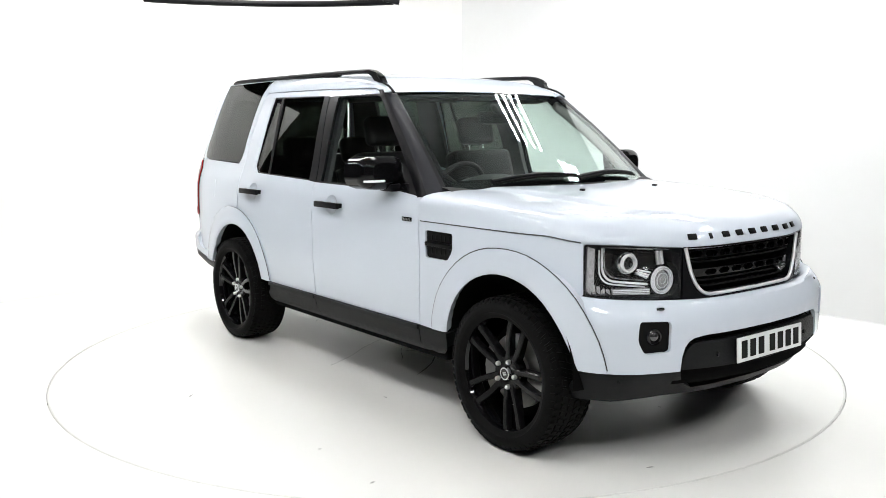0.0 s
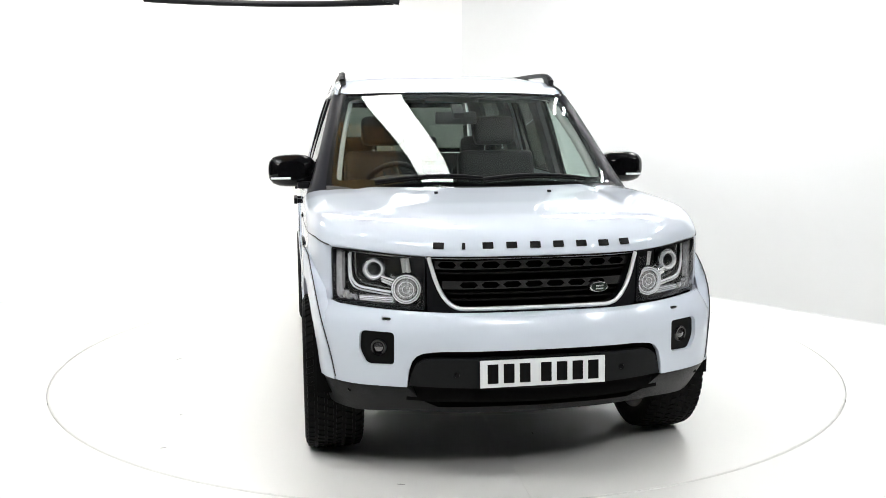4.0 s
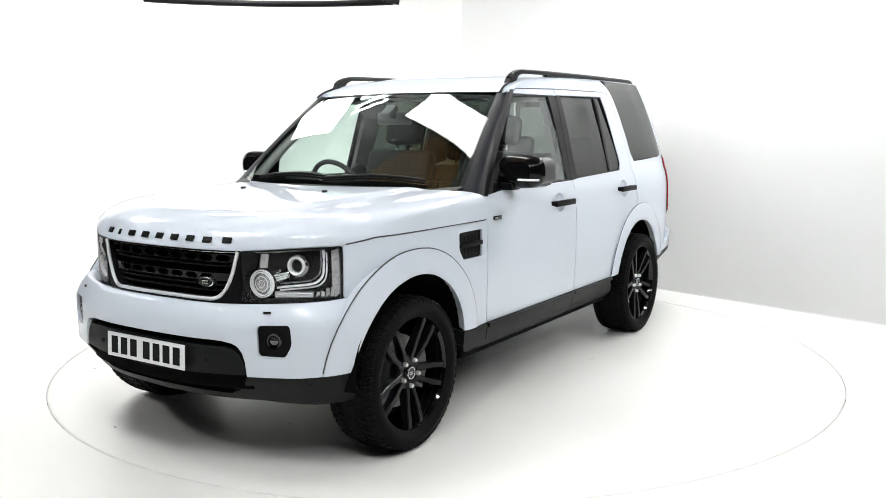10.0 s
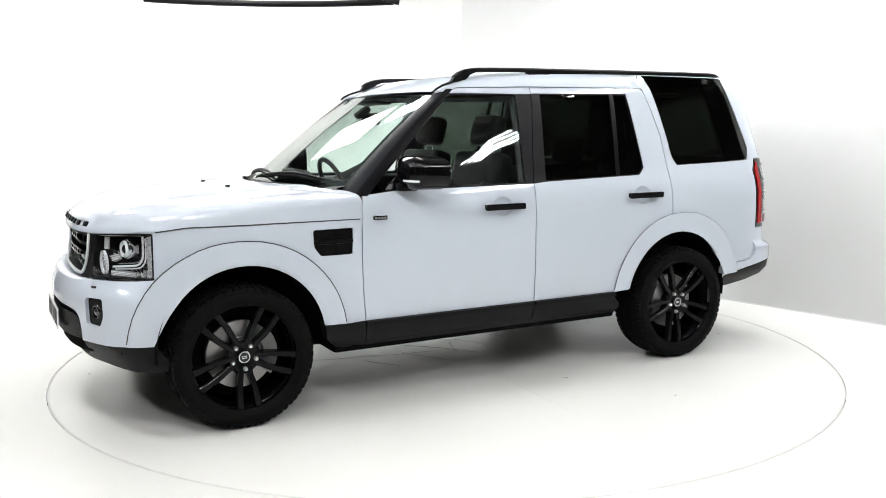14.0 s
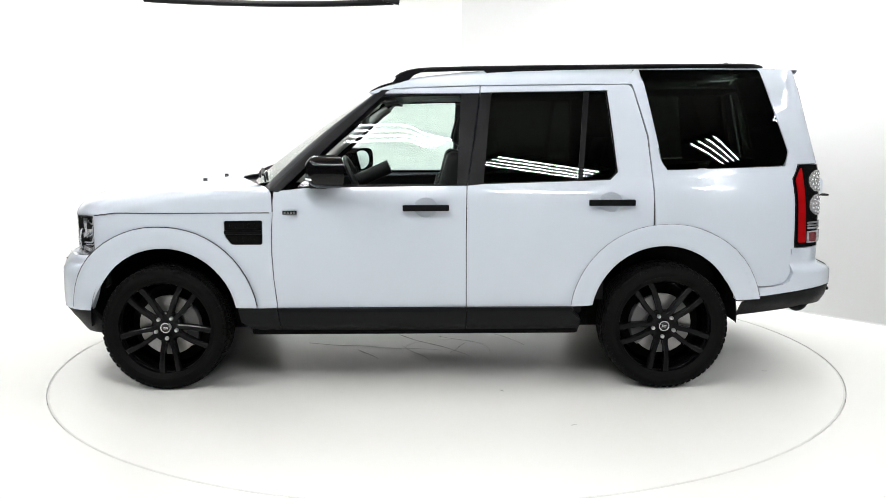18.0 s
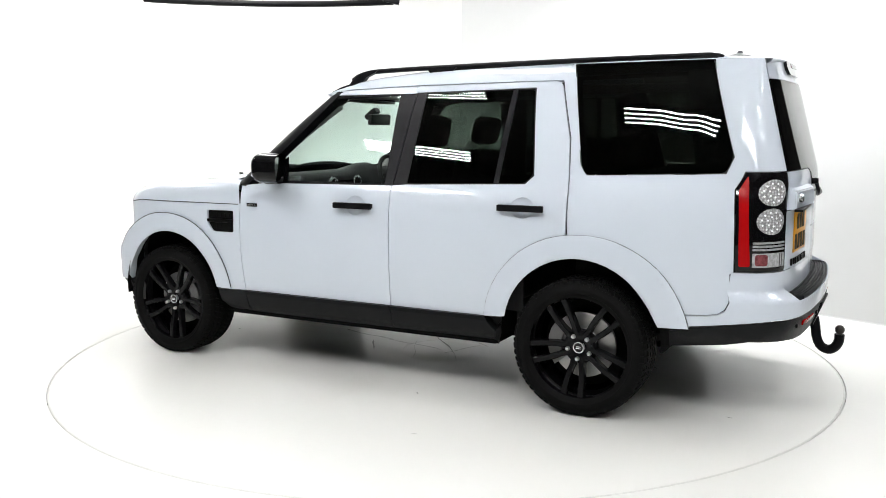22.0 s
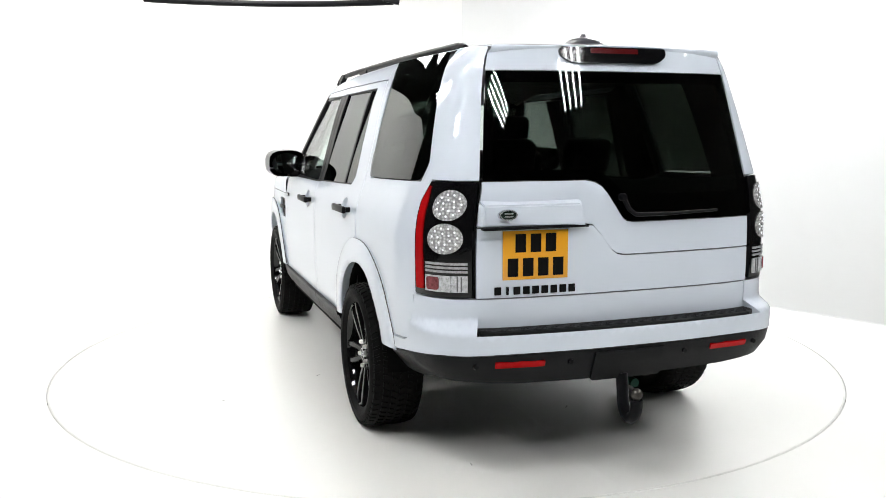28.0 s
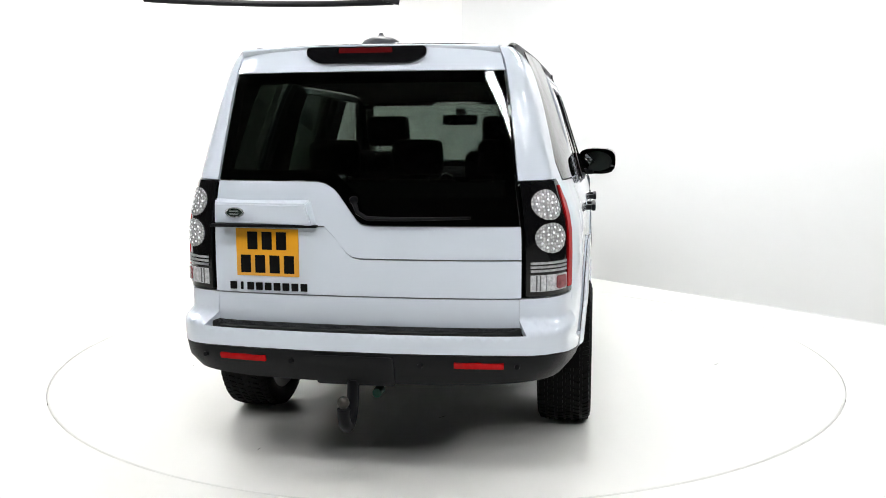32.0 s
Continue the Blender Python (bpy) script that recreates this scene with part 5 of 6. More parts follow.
for a, b in ((0.405, 0.62), (-0.605, -0.40)):
    sheet("red_reflector", rounded([(BR + a, 0.530), (BR + a, 0.554), (BR + b, 0.556), (BR + b, 0.532)], 0.004), rear_low, RED, rb, off=0.003, thick=0.01, label="red reflector strip")
for w in (0.70, 0.29, -0.26, -0.66):
    p, n = on(rear_low, BR + w, 0.54, 0.0)
    turned("parking_sensor", [(0.0, -0.006), (0.010, -0.006), (0.012, 0.004)], 16, SATIN_BLACK, rb, axis="x", at=tuple(p))
verts, faces = [], []
ys2 = np.linspace(-0.665, 0.665, 29)
prof = [(0.0, 0.020), (0.012, 0.024)]
for k in range(5):
    prof += [(0.022 + 0.02 * k, 0.024), (0.025 + 0.02 * k, 0.017), (0.031 + 0.02 * k, 0.017), (0.034 + 0.02 * k, 0.024)]
prof += [(0.121, 0.022), (0.127, 0.017), (0.1285, 0.010), (0.127, 0.0)]
for y in ys2:
    x0 = rear_upper(y, 0.69)[0] + 0.012
    x1 = bump_side(BR + y, 0.66)[0] + 0.007 + 0.03 * max(0.0, abs(y) - 0.63) / 0.035
    for d, h in prof:
        verts.append((x0 + (x1 - x0) * d / 0.128, y, 0.658 + h))
m = len(prof)
for i in range(len(ys2) - 1):
    for k in range(m - 1):
        faces.append((i * m + k, i * m + k + 1, (i + 1) * m + k + 1, (i + 1) * m + k))
faces += [tuple(range(m)), tuple((len(ys2) - 1) * m + k for k in range(m - 1, -1, -1))]
piece("bumper_step", verts, faces, PLASTIC, rb, "ribbed black step pad", 25)
# tow bar
tow = tube("tow_bar", [tuple(q) for q in smooth_line([(-2.495, 0.03, 0.46), (-2.505, 0.03, 0.40), (-2.515, 0.032, 0.345), (-2.537, 0.034, 0.303), (-2.575, 0.035, 0.287), (-2.608, 0.036, 0.303), (-2.626, 0.036, 0.338), (-2.629, 0.036, 0.378)], 5)],
           0.026, SATIN_BLACK, car, "black swan-neck tow bar with steel ball", 12)
turned("tow_ball", [(0.0, 0.027), (0.014, 0.023), (0.023, 0.012), (0.025, 0.0), (0.022, -0.012), (0.014, -0.02), (0.012, -0.04)], 24, material("greased_steel", (0.06, 0.055, 0.05), 0.4, 0.8), tow, (-2.629, 0.036, 0.402), "z")
turned("tow_socket", [(0.0, -0.03), (0.019, -0.03), (0.022, 0.03), (0.0, 0.03)], 20, material("green_socket_cap", (0.004, 0.035, 0.022), 0.5, spec=0.2), tow, (-2.43, -0.06, 0.395), "x", "dark green electric socket")

# ---- car: door fittings ----
for sg in (1, -1):
    for xc, zc, owner in ((-0.07, 1.058, "front"), (-1.12, 1.082, "rear")):
        p = side(xc, zc)
        bm = bmesh.new()
        box(bm, xc, (p[1] + 0.035) * sg, zc, 0.262, 0.022, 0.036, 0.008)
        box(bm, xc - 0.105, (p[1] + 0.015) * sg, zc, 0.03, 0.04, 0.028, 0.006)
        box(bm, xc + 0.105, (p[1] + 0.015) * sg, zc, 0.03, 0.04, 0.028, 0.006)
        hd = part("door_handle", bm, SATIN_BLACK, car, "satin black door handle")
        dish = dish_loop(xc, zc)
        rings, verts, faces = (1.0, 0.8, 0.5, 0.0), [], []
        for r, d in zip(rings, (-0.0005, -0.009, -0.015, -0.018)):
            for a, b in dish:
                q = side(xc + (a - xc) * r, zc + (b - zc) * r)
                verts.append((q[0], (q[1] + d) * sg, q[2]))
        k = len(dish)
        for r in range(3):
            for i in range(k):
                f = (r * k + i, r * k + (i + 1) % k, (r + 1) * k + (i + 1) % k, (r + 1) * k + i)
                faces.append(f if sg < 0 else f[::-1])
        piece("handle_dish", verts, faces, DISH, hd, "finger recess behind the handle", 60)
    # small badge on the door, and the vent's fins
    p = side(0.70, 1.033)
    bm = bmesh.new()
    box(bm, 0.70, (p[1] + 0.003) * sg, 1.033, 0.08, 0.008, 0.022, 0.002)
    bd = part("door_badge", bm, GLOSS_BLACK, car, "small black badge with silver marks")
    for k in range(4):
        bm = bmesh.new()
        box(bm, 0.673 + 0.018 * k, (p[1] + 0.0075) * sg, 1.033, 0.012, 0.003, 0.012)
        part("badge_mark", bm, SILVER, bd, "", 0)
    for k, zc in enumerate((0.955, 0.885)):
        for q in range(5):
            p = side(0.90 + 0.035 * q, zc)
            bm = bmesh.new()
            box(bm, 0.90 + 0.035 * q, (p[1] - 0.016) * sg, zc, 0.012, 0.012, 0.03, 0.004)
            part("vent_cell", bm, GRILLE, car)
    p = side(0.97, 0.92)
    bm = bmesh.new()
    box(bm, 0.967, (p[1] - 0.006) * sg, 0.922, 0.215, 0.03, 0.022, 0.006)
    part("vent_blade", bm, GRILLE, car, "gloss black vent blade")
    # mirror
    verts, faces = [], []
    cx, cy, cz = 0.478, 0.980, 1.265
    nx = 11
    for i in range(nx):
        t = i / (nx - 1)
        x = 0.108 - 0.215 * t
        grow = math.sin(math.pi / 2 * min(1.0, t * 2.1 + 0.34)) ** 0.8
        for j in range(24):
            a = 2 * math.pi * j / 24
            ca, sa = math.cos(a), math.sin(a)
            rr = (abs(ca) ** 3.2 + abs(sa) ** 3.2) ** (-1 / 3.2)
            y = cy + 0.132 * grow * rr * ca - 0.01 * t
            z = cz + 0.090 * grow * rr * sa + 0.006 * (1 - t)
            # the back of the housing turns in towards the driver
            verts.append((cx + x + t * 0.45 * (cy + 0.12 - y), y * sg, z))
    for i in range(nx - 1):
        for j in range(24):
            f = (i * 24 + j, i * 24 + (j + 1) % 24, (i + 1) * 24 + (j + 1) % 24, (i + 1) * 24 + j)
            faces.append(f if sg > 0 else f[::-1])
    faces.append(tuple(range(24)) if sg > 0 else tuple(range(23, -1, -1)))
    mir = piece("door_mirror", verts, faces, MIRROR_BLACK, car, "gloss black door mirror", 50)
    turn_in = Matrix(((1, -0.45 * sg, 0, 0), (0, 1, 0, 0), (0, 0, 1, 0), (0, 0, 0, 1)))
    turned("mirror_glass", [(0.0, 0.0), (0.068, 0.0), (0.07, 0.003)], 28, MIRROR, mir, (cx - 0.030, (cy - 0.008) * sg, cz), "x", "mirror glass", m=turn_in @ Matrix.Diagonal((1, 1.56, 1.05, 1)))
    ring = []
    for j in np.linspace(0.05, 0.96, 10):
        dy, dz = 0.118 * j, -0.043
        g = (abs(dy / 0.128) ** 3.2 + abs(dz / 0.087) ** 3.2) ** (1 / 3.2)
        t = max(0.0, (math.asin(min(1.0, g ** 1.25)) * 2 / math.pi - 0.34) / 2.1)
        ring.append((cx + 0.109 - 0.215 * t + t * 0.45 * (0.12 - dy), (cy + dy - 0.01 * t) * sg, cz + dz + 0.006 * (1 - t)))
    tube("mirror_indicator", ring, 0.0065, LED, mir, "pale indicator strip", 8)
    bm = bmesh.new()
    box(bm, cx + 0.055, 0.895 * sg, cz - 0.076, 0.11, 0.11, 0.042, 0.014)
    box(bm, cx + 0.07, 0.868 * sg, cz - 0.085, 0.16, 0.03, 0.07, 0.012)
    part("mirror_arm", bm, SATIN_BLACK, mir)

sheet("fuel_flap", rounded([(-1.78, 1.0), (-1.94, 1.0), (-1.94, 1.13), (-1.78, 1.13)], 0.03), side, PAINT, car, sign=-1, off=0.0015, thick=0.004)

# windscreen wipers
for y0, y1, x0 in ((-0.55, 0.02, 0.98), (0.02, 0.62, 1.04)):
    pts = []
    for t in np.linspace(0, 1, 9):
        v = (y0 + (y1 - y0) * t) / 0.79
        p = Vector(screen(v, 0.035 + 0.03 * math.sin(math.pi * t) + (0.02 * t)))
        pts.append(p + Vector((0.012, 0, 0.026)))
    wp = tube("windscreen_wiper", pts, [0.013, 0.012, 0.011, 0.010, 0.010, 0.009, 0.009, 0.008, 0.006], SATIN_BLACK, car, "black windscreen wiper", 8)
    tube("wiper_blade", [p + Vector((0.014, 0.0, -0.012)) for p in pts], 0.006, RUBBER, wp, n=6)

# ---- car: wheels ----


def build_wheel():
    rim = turned("wheel", [(0.20, -0.10), (0.262, -0.11), (0.277, -0.112), (0.279, -0.10), (0.260, -0.085), (0.247, 0.0), (0.253, 0.07), (0.261, 0.098), (0.277, 0.108), (0.282, 0.114), (0.278, 0.119), (0.267, 0.112), (0.259, 0.095)], 96, GLOSS_BLACK, None, angle=30)
    t = turned("tyre", [(0.266, -0.112), (0.276, -0.122), (0.304, -0.131), (0.335, -0.127), (0.352, -0.112), (0.3585, -0.09), (0.3605, -0.04), (0.361, 0.0), (0.3605, 0.04), (0.3585, 0.09), (0.352, 0.112),
                        (0.335, 0.127), (0.320, 0.131), (0.317, 0.133), (0.306, 0.1325), (0.294, 0.130), (0.292, 0.127), (0.278, 0.122), (0.266, 0.112)], 96, RUBBER, rim, angle=40, label="black all-terrain tyre")
    verts, faces = [], []
    rows = ((-0.104, 0.034, 0.0), (-0.060, 0.034, 0.5), (-0.016, 0.030, 0.2), (0.022, 0.030, 0.7), (0.063, 0.034, 0.3), (0.106, 0.034, 0.8))
    n = 62
    for yc, wy, ph in rows:
        for k in range(n):
            a0 = 2 * math.pi * (k + ph) / n
            a1 = a0 + 2 * math.pi / n * (0.74 + 0.1 * ((k * 7) % 3 - 1))
            base = len(verts)
            skew = 0.012 if int(ph * 10) % 2 else -0.012
            for r, sh in ((0.350, 0.0), (0.3655 if abs(yc) < 0.09 else 0.3625, 0.003)):
                for a, s in ((a0, 1), (a1, -1)):
                    for y, sk in ((yc - wy / 2 + sh, skew), (yc + wy / 2 - sh, -skew)):
                        aa = a + s * sh / 0.36 + sk
                        rr = r - (0.006 if abs(y) > 0.112 else 0)
                        verts.append((rr * math.cos(aa), y, rr * math.sin(aa)))
            b = base
            faces += [(b + 4, b + 5, b + 7, b + 6), (b, b + 1, b + 5, b + 4), (b + 2, b + 6, b + 7, b + 3), (b, b + 4, b + 6, b + 2), (b + 1, b + 3, b + 7, b + 5)]
    tagged(piece("tread", verts, faces, RUBBER, t, "", 0), kind="stuff")
    verts, faces = [], []
    for k in range(62):
        a = 2 * math.pi * k / 62
        for y in (0.1185, -0.1185):
            b = len(verts)
            for r in (0.335, 0.3555):
                for da in (-0.022, 0.022):
                    for dy in (0.0, 0.011):
                        yy = (y + math.copysign(dy, y)) if r < 0.34 else (y + math.copysign(dy * 0.2, y)) * 0.97
                        verts.append((r * math.cos(a + da), yy, r * math.sin(a + da)))
            faces += [(b, b + 1, b + 3, b + 2), (b + 4, b + 6, b + 7, b + 5), (b + 1, b + 5, b + 7, b + 3), (b, b + 4, b + 5, b + 1), (b + 2, b + 3, b + 7, b + 6)]
    tagged(piece("shoulder_tread", verts, faces, RUBBER, t, "", 0), kind="stuff")
    # five twin spokes
    bm = bmesh.new()
    for s in (-1, 1):
        sec = []
        for q, (r, off, w, y1, dep) in enumerate(((0.055, 0.019, 0.020, 0.082, 0.05), (0.095, 0.024, 0.0165, 0.087, 0.045), (0.13, 0.033, 0.0165, 0.092, 0.04), (0.175, 0.040, 0.0175, 0.098, 0.035), (0.225, 0.0445, 0.0185, 0.104, 0.03), (0.262, 0.047, 0.021, 0.105, 0.025))):
            c = off * s
            sec.append([bm.verts.new((c - w, y1 - dep, -r)), bm.verts.new((c - w * 0.85, y1 - 0.004, -r)), bm.verts.new((c - w * 0.6, y1, -r)), bm.verts.new((c + w * 0.6, y1, -r)), bm.verts.new((c + w * 0.85, y1 - 0.004, -r)), bm.verts.new((c + w, y1 - dep, -r))])
        for a, b in zip(sec, sec[1:]):
            for i in range(6):
                bm.faces.new((a[i], a[(i + 1) % 6], b[(i + 1) % 6], b[i]))
        bm.faces.new(sec[0])
        bm.faces.new(sec[-1][::-1])
    sp = part("twin_spoke", bm, SPOKE, rim)
    for k in range(1, 5):
        o = new("twin_spoke", sp.data)
        o.parent = rim
        o.matrix_basis = Matrix.Rotation(radians(72 * k), 4, "Y")
    turned("hub", [(0.0, 0.072), (0.034, 0.074), (0.05, 0.080), (0.078, 0.080), (0.088, 0.070), (0.09, 0.03)], 40, SPOKE, rim)
    cap = turned("hub_cap", [(0.0, 0.090), (0.022, 0.090), (0.024, 0.086)], 28, GLOSS_BLACK, rim)
    turned("cap_ring", [(0.023, 0.086), (0.024, 0.093), (0.030, 0.093), (0.032, 0.078)], 32, SILVER, rim)
    bm = bmesh.new()
    box(bm, 0.0, 0.0915, 0.004, 0.026, 0.002, 0.005)
    box(bm, 0.0, 0.0915, -0.005, 0.026, 0.002, 0.005)
    part("cap_mark", bm, SILVER, cap, "", 0)
    for k in range(5):
        a = radians(54 + 72 * k)
        turned("wheel_nut", [(0.0, 0.100), (0.008, 0.099), (0.011, 0.094), (0.012, 0.076)], 12, NUT, rim, (0.063 * math.cos(a), 0, 0.063 * math.sin(a)))
    # Added dark disc, in place of shade inside the wheel's open back.
    turned("wheel_back_disc", [(0.0, -0.048), (0.232, -0.048), (0.232, -0.056), (0.0, -0.056)], 40, DARK, rim, label="dark disc added to darken the wheel's open back")
    turned("brake_disc", [(0.07, 0.035), (0.085, 0.035), (0.09, 0.012), (0.175, 0.012), (0.175, -0.015), (0.08, -0.015)], 64, DISC, rim)
    return rim


def wheel_at(x, y, turn, first=None):
    m = pose(x, y, 0.363, 0, 0, 0 if y > 0 else 180) @ Matrix.Rotation(radians(turn), 4, "Y")
    if first is None:
        ob = build_wheel()
        ob.matrix_basis = m
    else:
        ob = copy_thing(first, m)
    ob.parent = car
    # the caliper stays upright on its hub
    bm = bmesh.new()
    sy = 1 if y > 0 else -1
    vv = []
    for a in np.linspace(-38, 38, 7):
        a = radians(a)
        sg = -1 if x > 0 else 1
        row = []
        for r, h in ((0.115, 0.0), (0.115, 0.045), (0.185, 0.05), (0.190, 0.0)):
            row.append(bm.verts.new((x + sg * r * math.cos(a), y + sy * (h - 0.0), 0.363 + r * math.sin(a))))
        vv.append(row)
    for a, b in zip(vv, vv[1:]):
        for i in range(4):
            bm.faces.new((a[i], a[(i + 1) % 4], b[(i + 1) % 4], b[i]))
    bm.faces.new(vv[0])
    bm.faces.new(vv[-1][::-1])
    part("brake_caliper", bm, CALIPER, car)
    return ob


wh = wheel_at(AX, 0.795, 4)
wheel_at(-AX, 0.82, -7, wh)
wheel_at(AX, -0.815, 15, wh)
wheel_at(-AX, -0.82, 30, wh)

# ---- car: inner body ----
for sg in (1, -1):
    for cx, span in ((1.43, (-6, 186)), (-1.43, (-6, 186))):
        verts, faces = [], []
        an = np.linspace(*span, 30)
        prof = [(AR + 0.022, 0.895), (AR + 0.03, 0.84), (AR + 0.035, 0.50), (0.05, 0.49)]
        for a in an:
            for r, y in prof:
                verts.append((cx + r * math.cos(radians(a)), y * sg, AZ + r * math.sin(radians(a))))
        for i in range(len(an) - 1):
            for k in range(3):
                f = (i * 4 + k, i * 4 + k + 1, (i + 1) * 4 + k + 1, (i + 1) * 4 + k)
                faces.append(f)
        piece("wheel_arch_liner", verts, faces, DARK, car, "", 60)
    sheet("inner_side", [(0.80, 0.36)] + [(1.0, 0.40)] + arc(1.43, 0.46, 178, 20)[::1] + [(UF - 0.95, 0.60), (UF - 0.95, 1.0), (1.2, 1.02), (0.76, 1.15), (-1.2, 1.18), (-2.12, 1.25), (-2.2, 0.85), (-2.1, 0.55)]
          + arc(-1.43, 0.46, 160, 2) + [(-0.9, 0.36)], side, CABIN, car, sign=sg, off=-0.05, thick=0.02, step=0.09)
bm = bmesh.new()
box(bm, 0.0, 0, 0.335, 3.4, 0.98, 0.13, 0.03)
box(bm, 0.0, 0, 0.355, 1.9, 1.72, 0.09, 0.02)
box(bm, -2.05, 0, 0.50, 0.5, 1.2, 0.12, 0.03)
box(bm, 1.85, 0, 0.42, 0.25, 1.2, 0.12, 0.02)
part("underbody", bm, DARK, car, "black underbody")
for x in (AX, -AX):
    tube("axle_shaft", [(x, -0.72, 0.36), (x, 0.72, 0.36)], 0.035, DARK, car, n=10)
tube("exhaust_pipe", [(-0.9, -0.3, 0.30), (-1.4, -0.35, 0.33), (-2.0, -0.5, 0.40), (-2.22, -0.55, 0.43)], 0.035, material("sooty_steel", (0.03, 0.028, 0.026), 0.6, 0.3, spots=0.5, scale=20), car, n=10)
# bulkhead and engine bay, so that no light leaks through
bm = bmesh.new()
box(bm, 1.45, 0, 0.72, 0.9, 0.96, 0.5)
box(bm, 0.92, 0, 0.75, 0.06, 1.66, 0.72)
box(bm, 1.9, 0, 0.86, 0.06, 1.2, 0.26)
part("bulkhead", bm, DARK, car, "", 0)

# ---- car: cabin ----
bm = bmesh.new()
box(bm, -0.05, 0, 0.42, 1.7, 1.64, 0.06)
box(bm, -1.5, 0, 0.50, 1.3, 0.98, 0.06)
part("cabin_floor", bm, CABIN, car, "", 0)
bm = bmesh.new()
box(bm, -1.78, 0, 0.70, 1.02, 1.02, 0.5, 0.03)
part("load_floor", bm, CABIN, car)


def dashboard():
    verts, faces = [], []
    prof = [(1.00, 1.150), (0.88, 1.192), (0.74, 1.214), (0.66, 1.198), (0.632, 1.165), (0.638, 1.06), (0.67, 0.98), (0.66, 0.86), (0.70, 0.70), (0.72, 0.45)]
    yy = np.linspace(-0.80, 0.80, 33)
    for y in yy:
        hood = 0.045 * math.exp(-((y + 0.37) / 0.17) ** 4)
        for x, z in prof:
            k = (0.3 if x > 0.8 else 0.8) if z > 1.13 else 0.2
            verts.append((x - (0.03 * math.exp(-((y + 0.37) / 0.17) ** 4) if 1.0 < z < 1.15 else 0), y, z + hood * k))
    m = len(prof)
    for i in range(len(yy) - 1):
        for k in range(m - 1):
            faces.append((i * m + k, i * m + k + 1, (i + 1) * m + k + 1, (i + 1) * m + k))
    d = piece("dashboard", verts, faces, CABIN, car, "dark dashboard with a raised instrument hood", 45)
    for y in (-0.68, -0.15, 0.15, 0.68):
        turned("air_vent_ring", [(0.040, 0.0), (0.044, -0.012), (0.054, -0.010), (0.058, 0.01)], 24, SILVER, d, (0.632, y, 1.115), "x", "round silver-edged air vent")
    bm = bmesh.new()
    box(bm, 0.63, 0, 1.09, 0.02, 0.17, 0.11, 0.008, pose(0, 0, 0, 0, -12))
    part("screen", bm, GLOSS_BLACK, d, "dark centre screen")
    bm = bmesh.new()
    box(bm, 0.45, 0, 0.72, 0.5, 0.28, 0.5, 0.04)
    part("centre_console", bm, CABIN, car)
    return d


dashboard()
sw = pose(0.44, -0.38, 1.13, 0, -66, 0)
ring = [sw @ Vector((0.185 * math.cos(a), 0.185 * math.sin(a), 0)) for a in np.linspace(0, 2 * math.pi, 40)[:-1]]
wheel_s = tube("steering_wheel", ring, 0.016, CABIN, car, "black leather steering wheel", 10, closed=True)
bm = bmesh.new()
box(bm, 0, 0, 0.0, 0.34, 0.10, 0.03, 0.012, None)
box(bm, -0.09, 0, 0.0, 0.17, 0.05, 0.025, 0.01, None)
bmesh.ops.rotate(bm, cent=(0, 0, 0), matrix=Matrix.Rotation(radians(90), 3, "Z"), verts=bm.verts)
bmesh.ops.transform(bm, matrix=sw, verts=bm.verts)
part("steering_boss", bm, CABIN, wheel_s)
tube("steering_column", [sw @ Vector((0, 0, 0)), sw @ Vector((0, 0, 0.26))], 0.05, CABIN, wheel_s, n=12)


def cushion(bm, cx, cy, cz, sx, sy, sz, m=None, bevel=0.05):
    box(bm, cx, cy, cz, sx, sy, sz, min(bevel, sx * 0.45, sz * 0.45, sy * 0.45), m, 3)


def seat(x, y, width_=0.52, base_z=0.62, tall=0.66):
    bm = bmesh.new()
    cushion(bm, x + 0.04, y, base_z, 0.54, width_, 0.20)
    cushion(bm, x + 0.04, y, base_z - 0.14, 0.46, width_ * 0.85, 0.16, None, 0.02)
    root = part("seat", bm, CABIN, car, "black leather seat")
    lean = pose(0, 0, 0, 0, -15)
    bm = bmesh.new()
    cushion(bm, x - 0.29, y, base_z + 0.08 + tall / 2, 0.15, width_, tall, lean, 0.06)
    part("seat_back", bm, CABIN, root)
    for s in (1, -1):
        bm = bmesh.new()
        cushion(bm, x - 0.25, y + s * width_ * 0.40, base_z + 0.04 + tall * 0.42, 0.16, 0.09, tall * 0.72, lean, 0.04)
        part("seat_bolster", bm, CABIN, root)
    for s in (1, -1):
        tube("headrest_post", [(x - 0.375, y + s * 0.06, base_z + tall + 0.02), (x - 0.395, y + s * 0.06, base_z + tall + 0.16)], 0.007, SILVER, root, n=8)
    bm = bmesh.new()
    cushion(bm, x - 0.40, y, base_z + tall + 0.205, 0.11, 0.28, 0.19, lean, 0.05)
    part("headrest", bm, CABIN, root)
    return root


for y in (0.38, -0.38):
    seat(0.10, y)
for y in (0.47, 0.0, -0.47):
    seat(-0.82, y, 0.45, 0.64, 0.50)
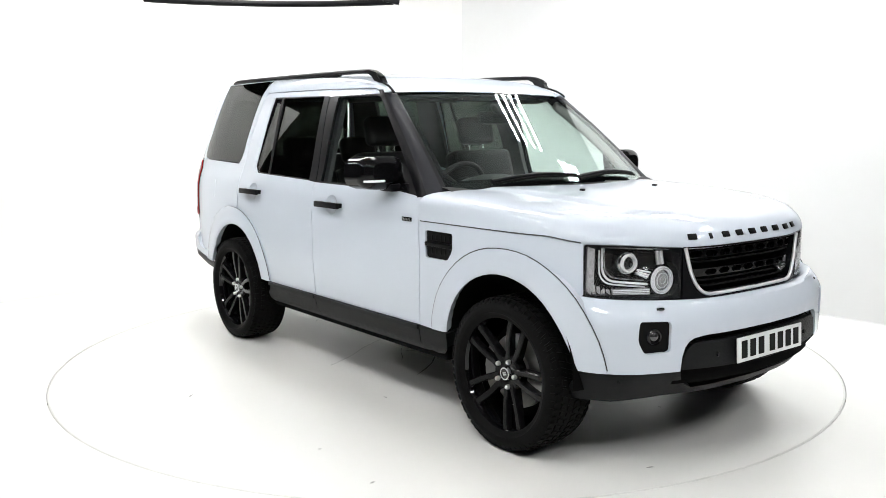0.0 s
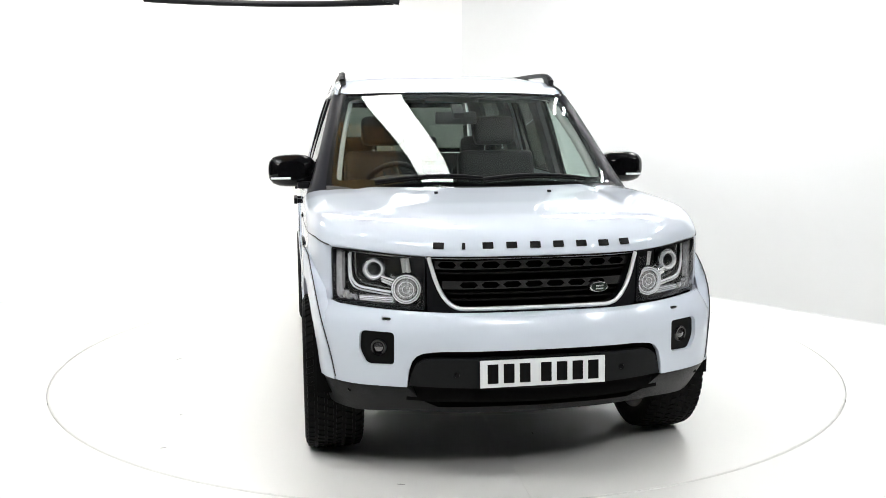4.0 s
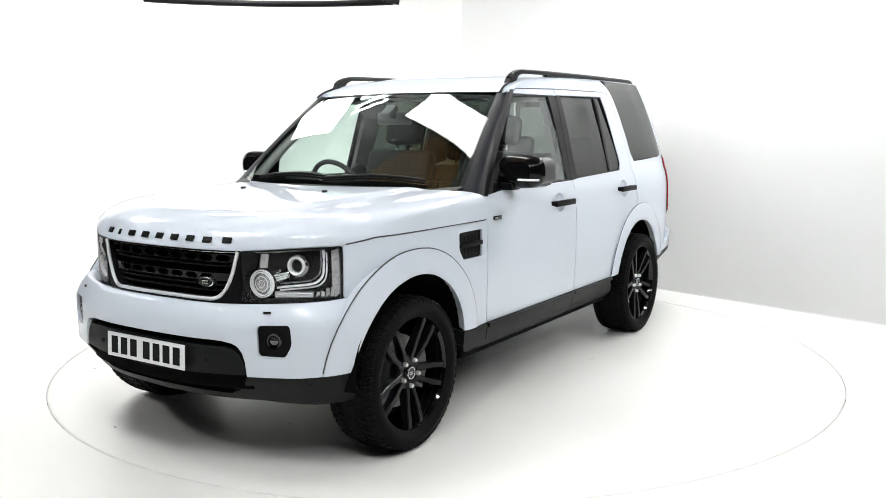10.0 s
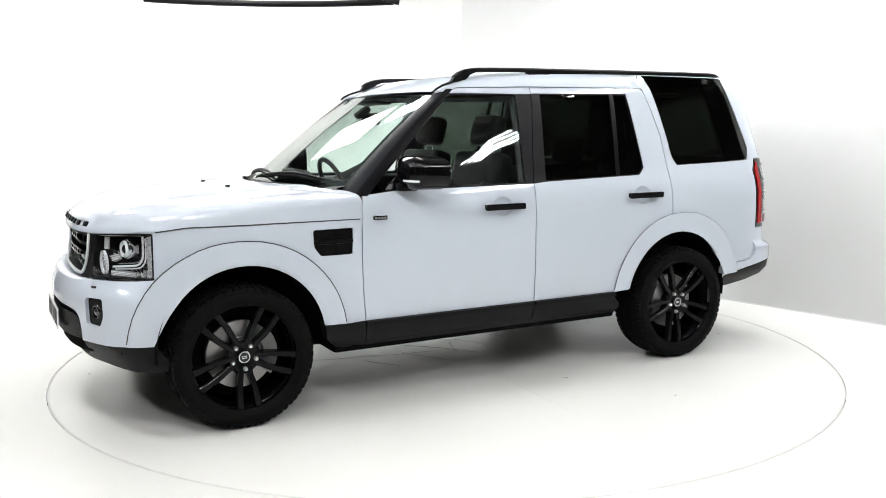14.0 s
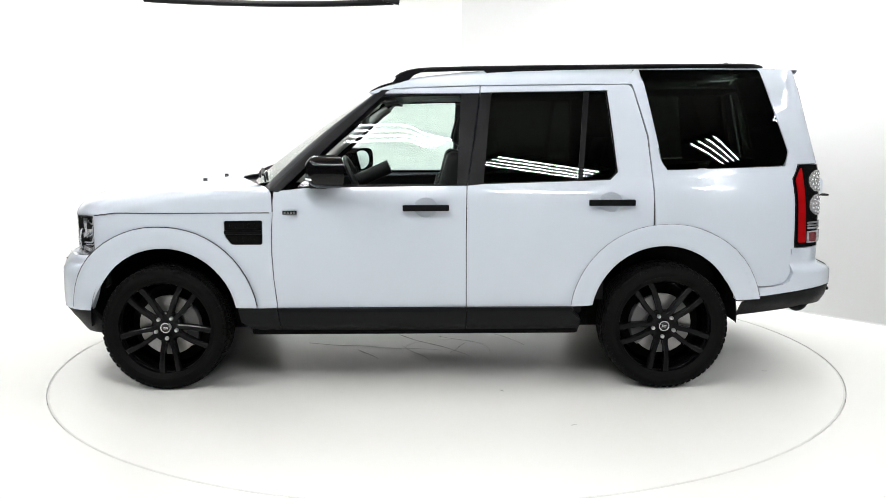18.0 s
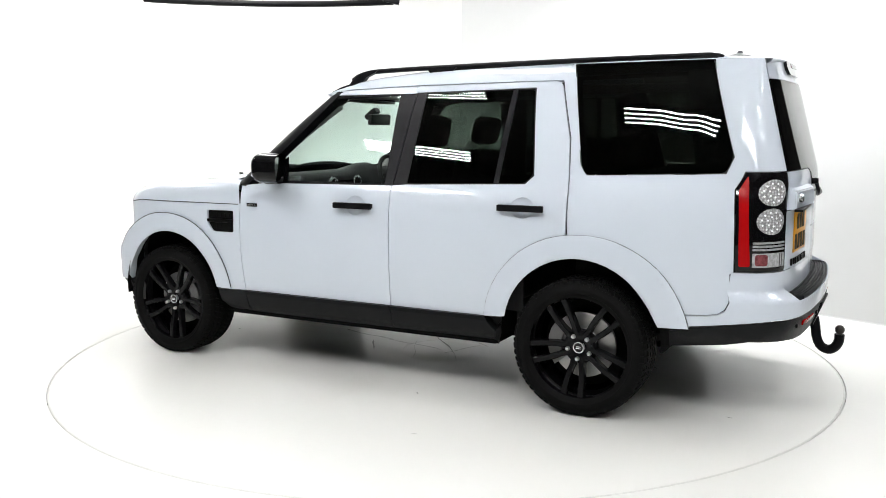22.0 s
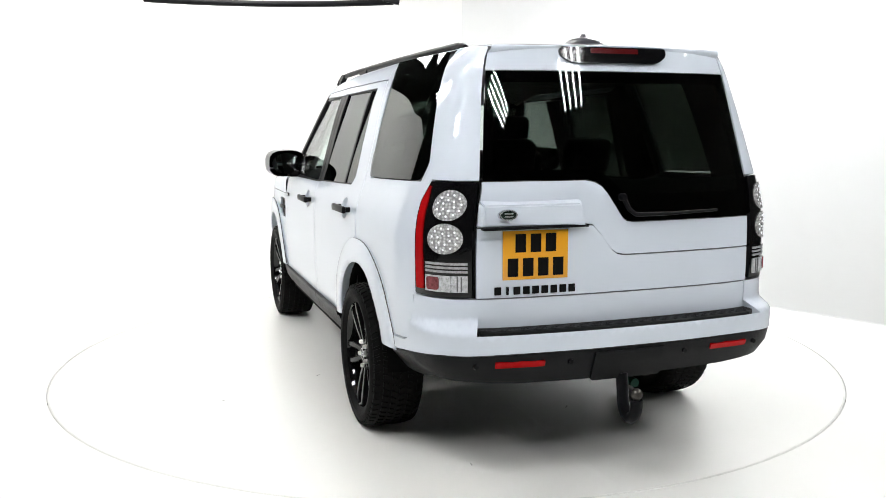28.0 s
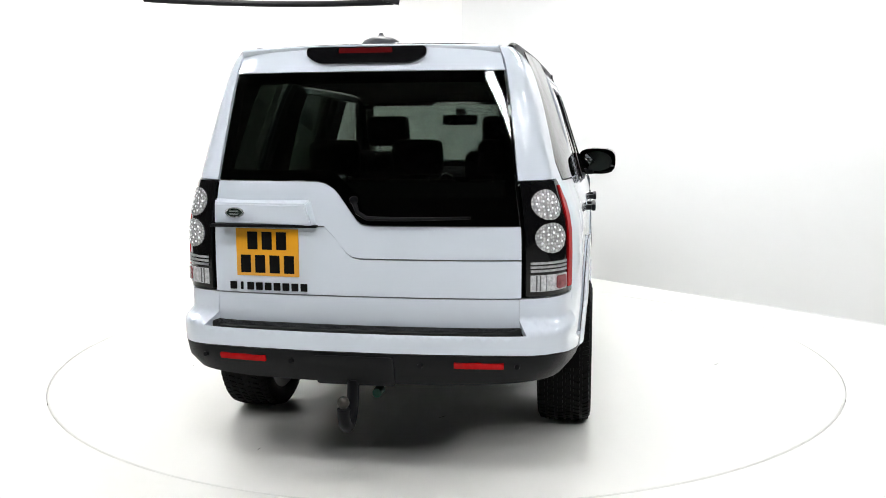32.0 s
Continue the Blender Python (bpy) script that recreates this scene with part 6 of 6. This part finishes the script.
# headliner, following the roof
verts, faces = [], []
xs = np.linspace(0.24, -2.2, 20)
vv = np.linspace(-1, 1, 15)
for x in xs:
    ye, ze = roof_edge(x)
    for v in vv:
        verts.append((x, v * (ye - 0.05), min(roof_z(x, v) - 0.05, 1.745) - 0.02 * abs(v) ** 3))
for i in range(len(xs) - 1):
    for k in range(len(vv) - 1):
        faces.append((i * 15 + k, i * 15 + k + 1, (i + 1) * 15 + k + 1, (i + 1) * 15 + k))
piece("headliner", verts, faces, LINER, car, "pale grey headliner", 60)
for sg in (1, -1):
    for loop, mt in (([(-0.25, 1.19), (-0.275, 1.70), (-0.47, 1.70), (-0.41, 1.19)], TRIM), ([(-1.13, 1.20), (-1.13, 1.72), (-1.34, 1.80), (-1.45, 1.26)], TRIM), ([(-2.00, 1.27), (-1.95, 1.82), (-2.40, 1.82), (-2.44, 1.28)], TRIM)):
        sheet("inner_pillar", loop, side, mt, car, sign=sg, off=-0.045, thick=0.03)
    tube("inner_screen_pillar", [(screen(0.96, t)[0] - 0.04, screen(0.96, t)[1] * sg, screen(0.96, t)[2] - 0.03) for t in np.linspace(0.02, 0.98, 8)], 0.032, LINER, car, "pale inner pillar trim", 8)
    sheet("door_card", [(0.74, 0.5), (0.78, 1.13), (0.60, 1.178), (-1.1, 1.198), (-1.1, 0.5)], side, CABIN, car, sign=sg, off=-0.075, thick=0.02, step=0.1)
    bm = bmesh.new()
    box(bm, 0.17, 0.36 * sg, 1.672, 0.016, 0.40, 0.12, 0.006, pose(0, 0, 0, 0, 84))
    part("sun_visor", bm, TRIM, car)
bm = bmesh.new()
box(bm, 0.335, 0.0, 1.562, 0.03, 0.25, 0.075, 0.012, pose(0, 0, 0, 0, -8))
box(bm, 0.392, 0.0, 1.602, 0.10, 0.07, 0.04, 0.012, pose(0, 0, 0, 0, 35))
box(bm, 0.36, 0.0, 1.575, 0.06, 0.04, 0.03, 0.008)
part("interior_mirror", bm, CABIN, car, "black interior mirror")


def motions():
    rows_car = [(t, pose(0, 0, 0, 0, 0, a) @ pose(*CAR_OFFSET)) for t, a in TURN]
    rows_table = [(t, pose(0, 0, 0, 0, 0, a)) for t, a in TURN]
    walk(car, rows_car)
    walk(table, rows_table)


motions()
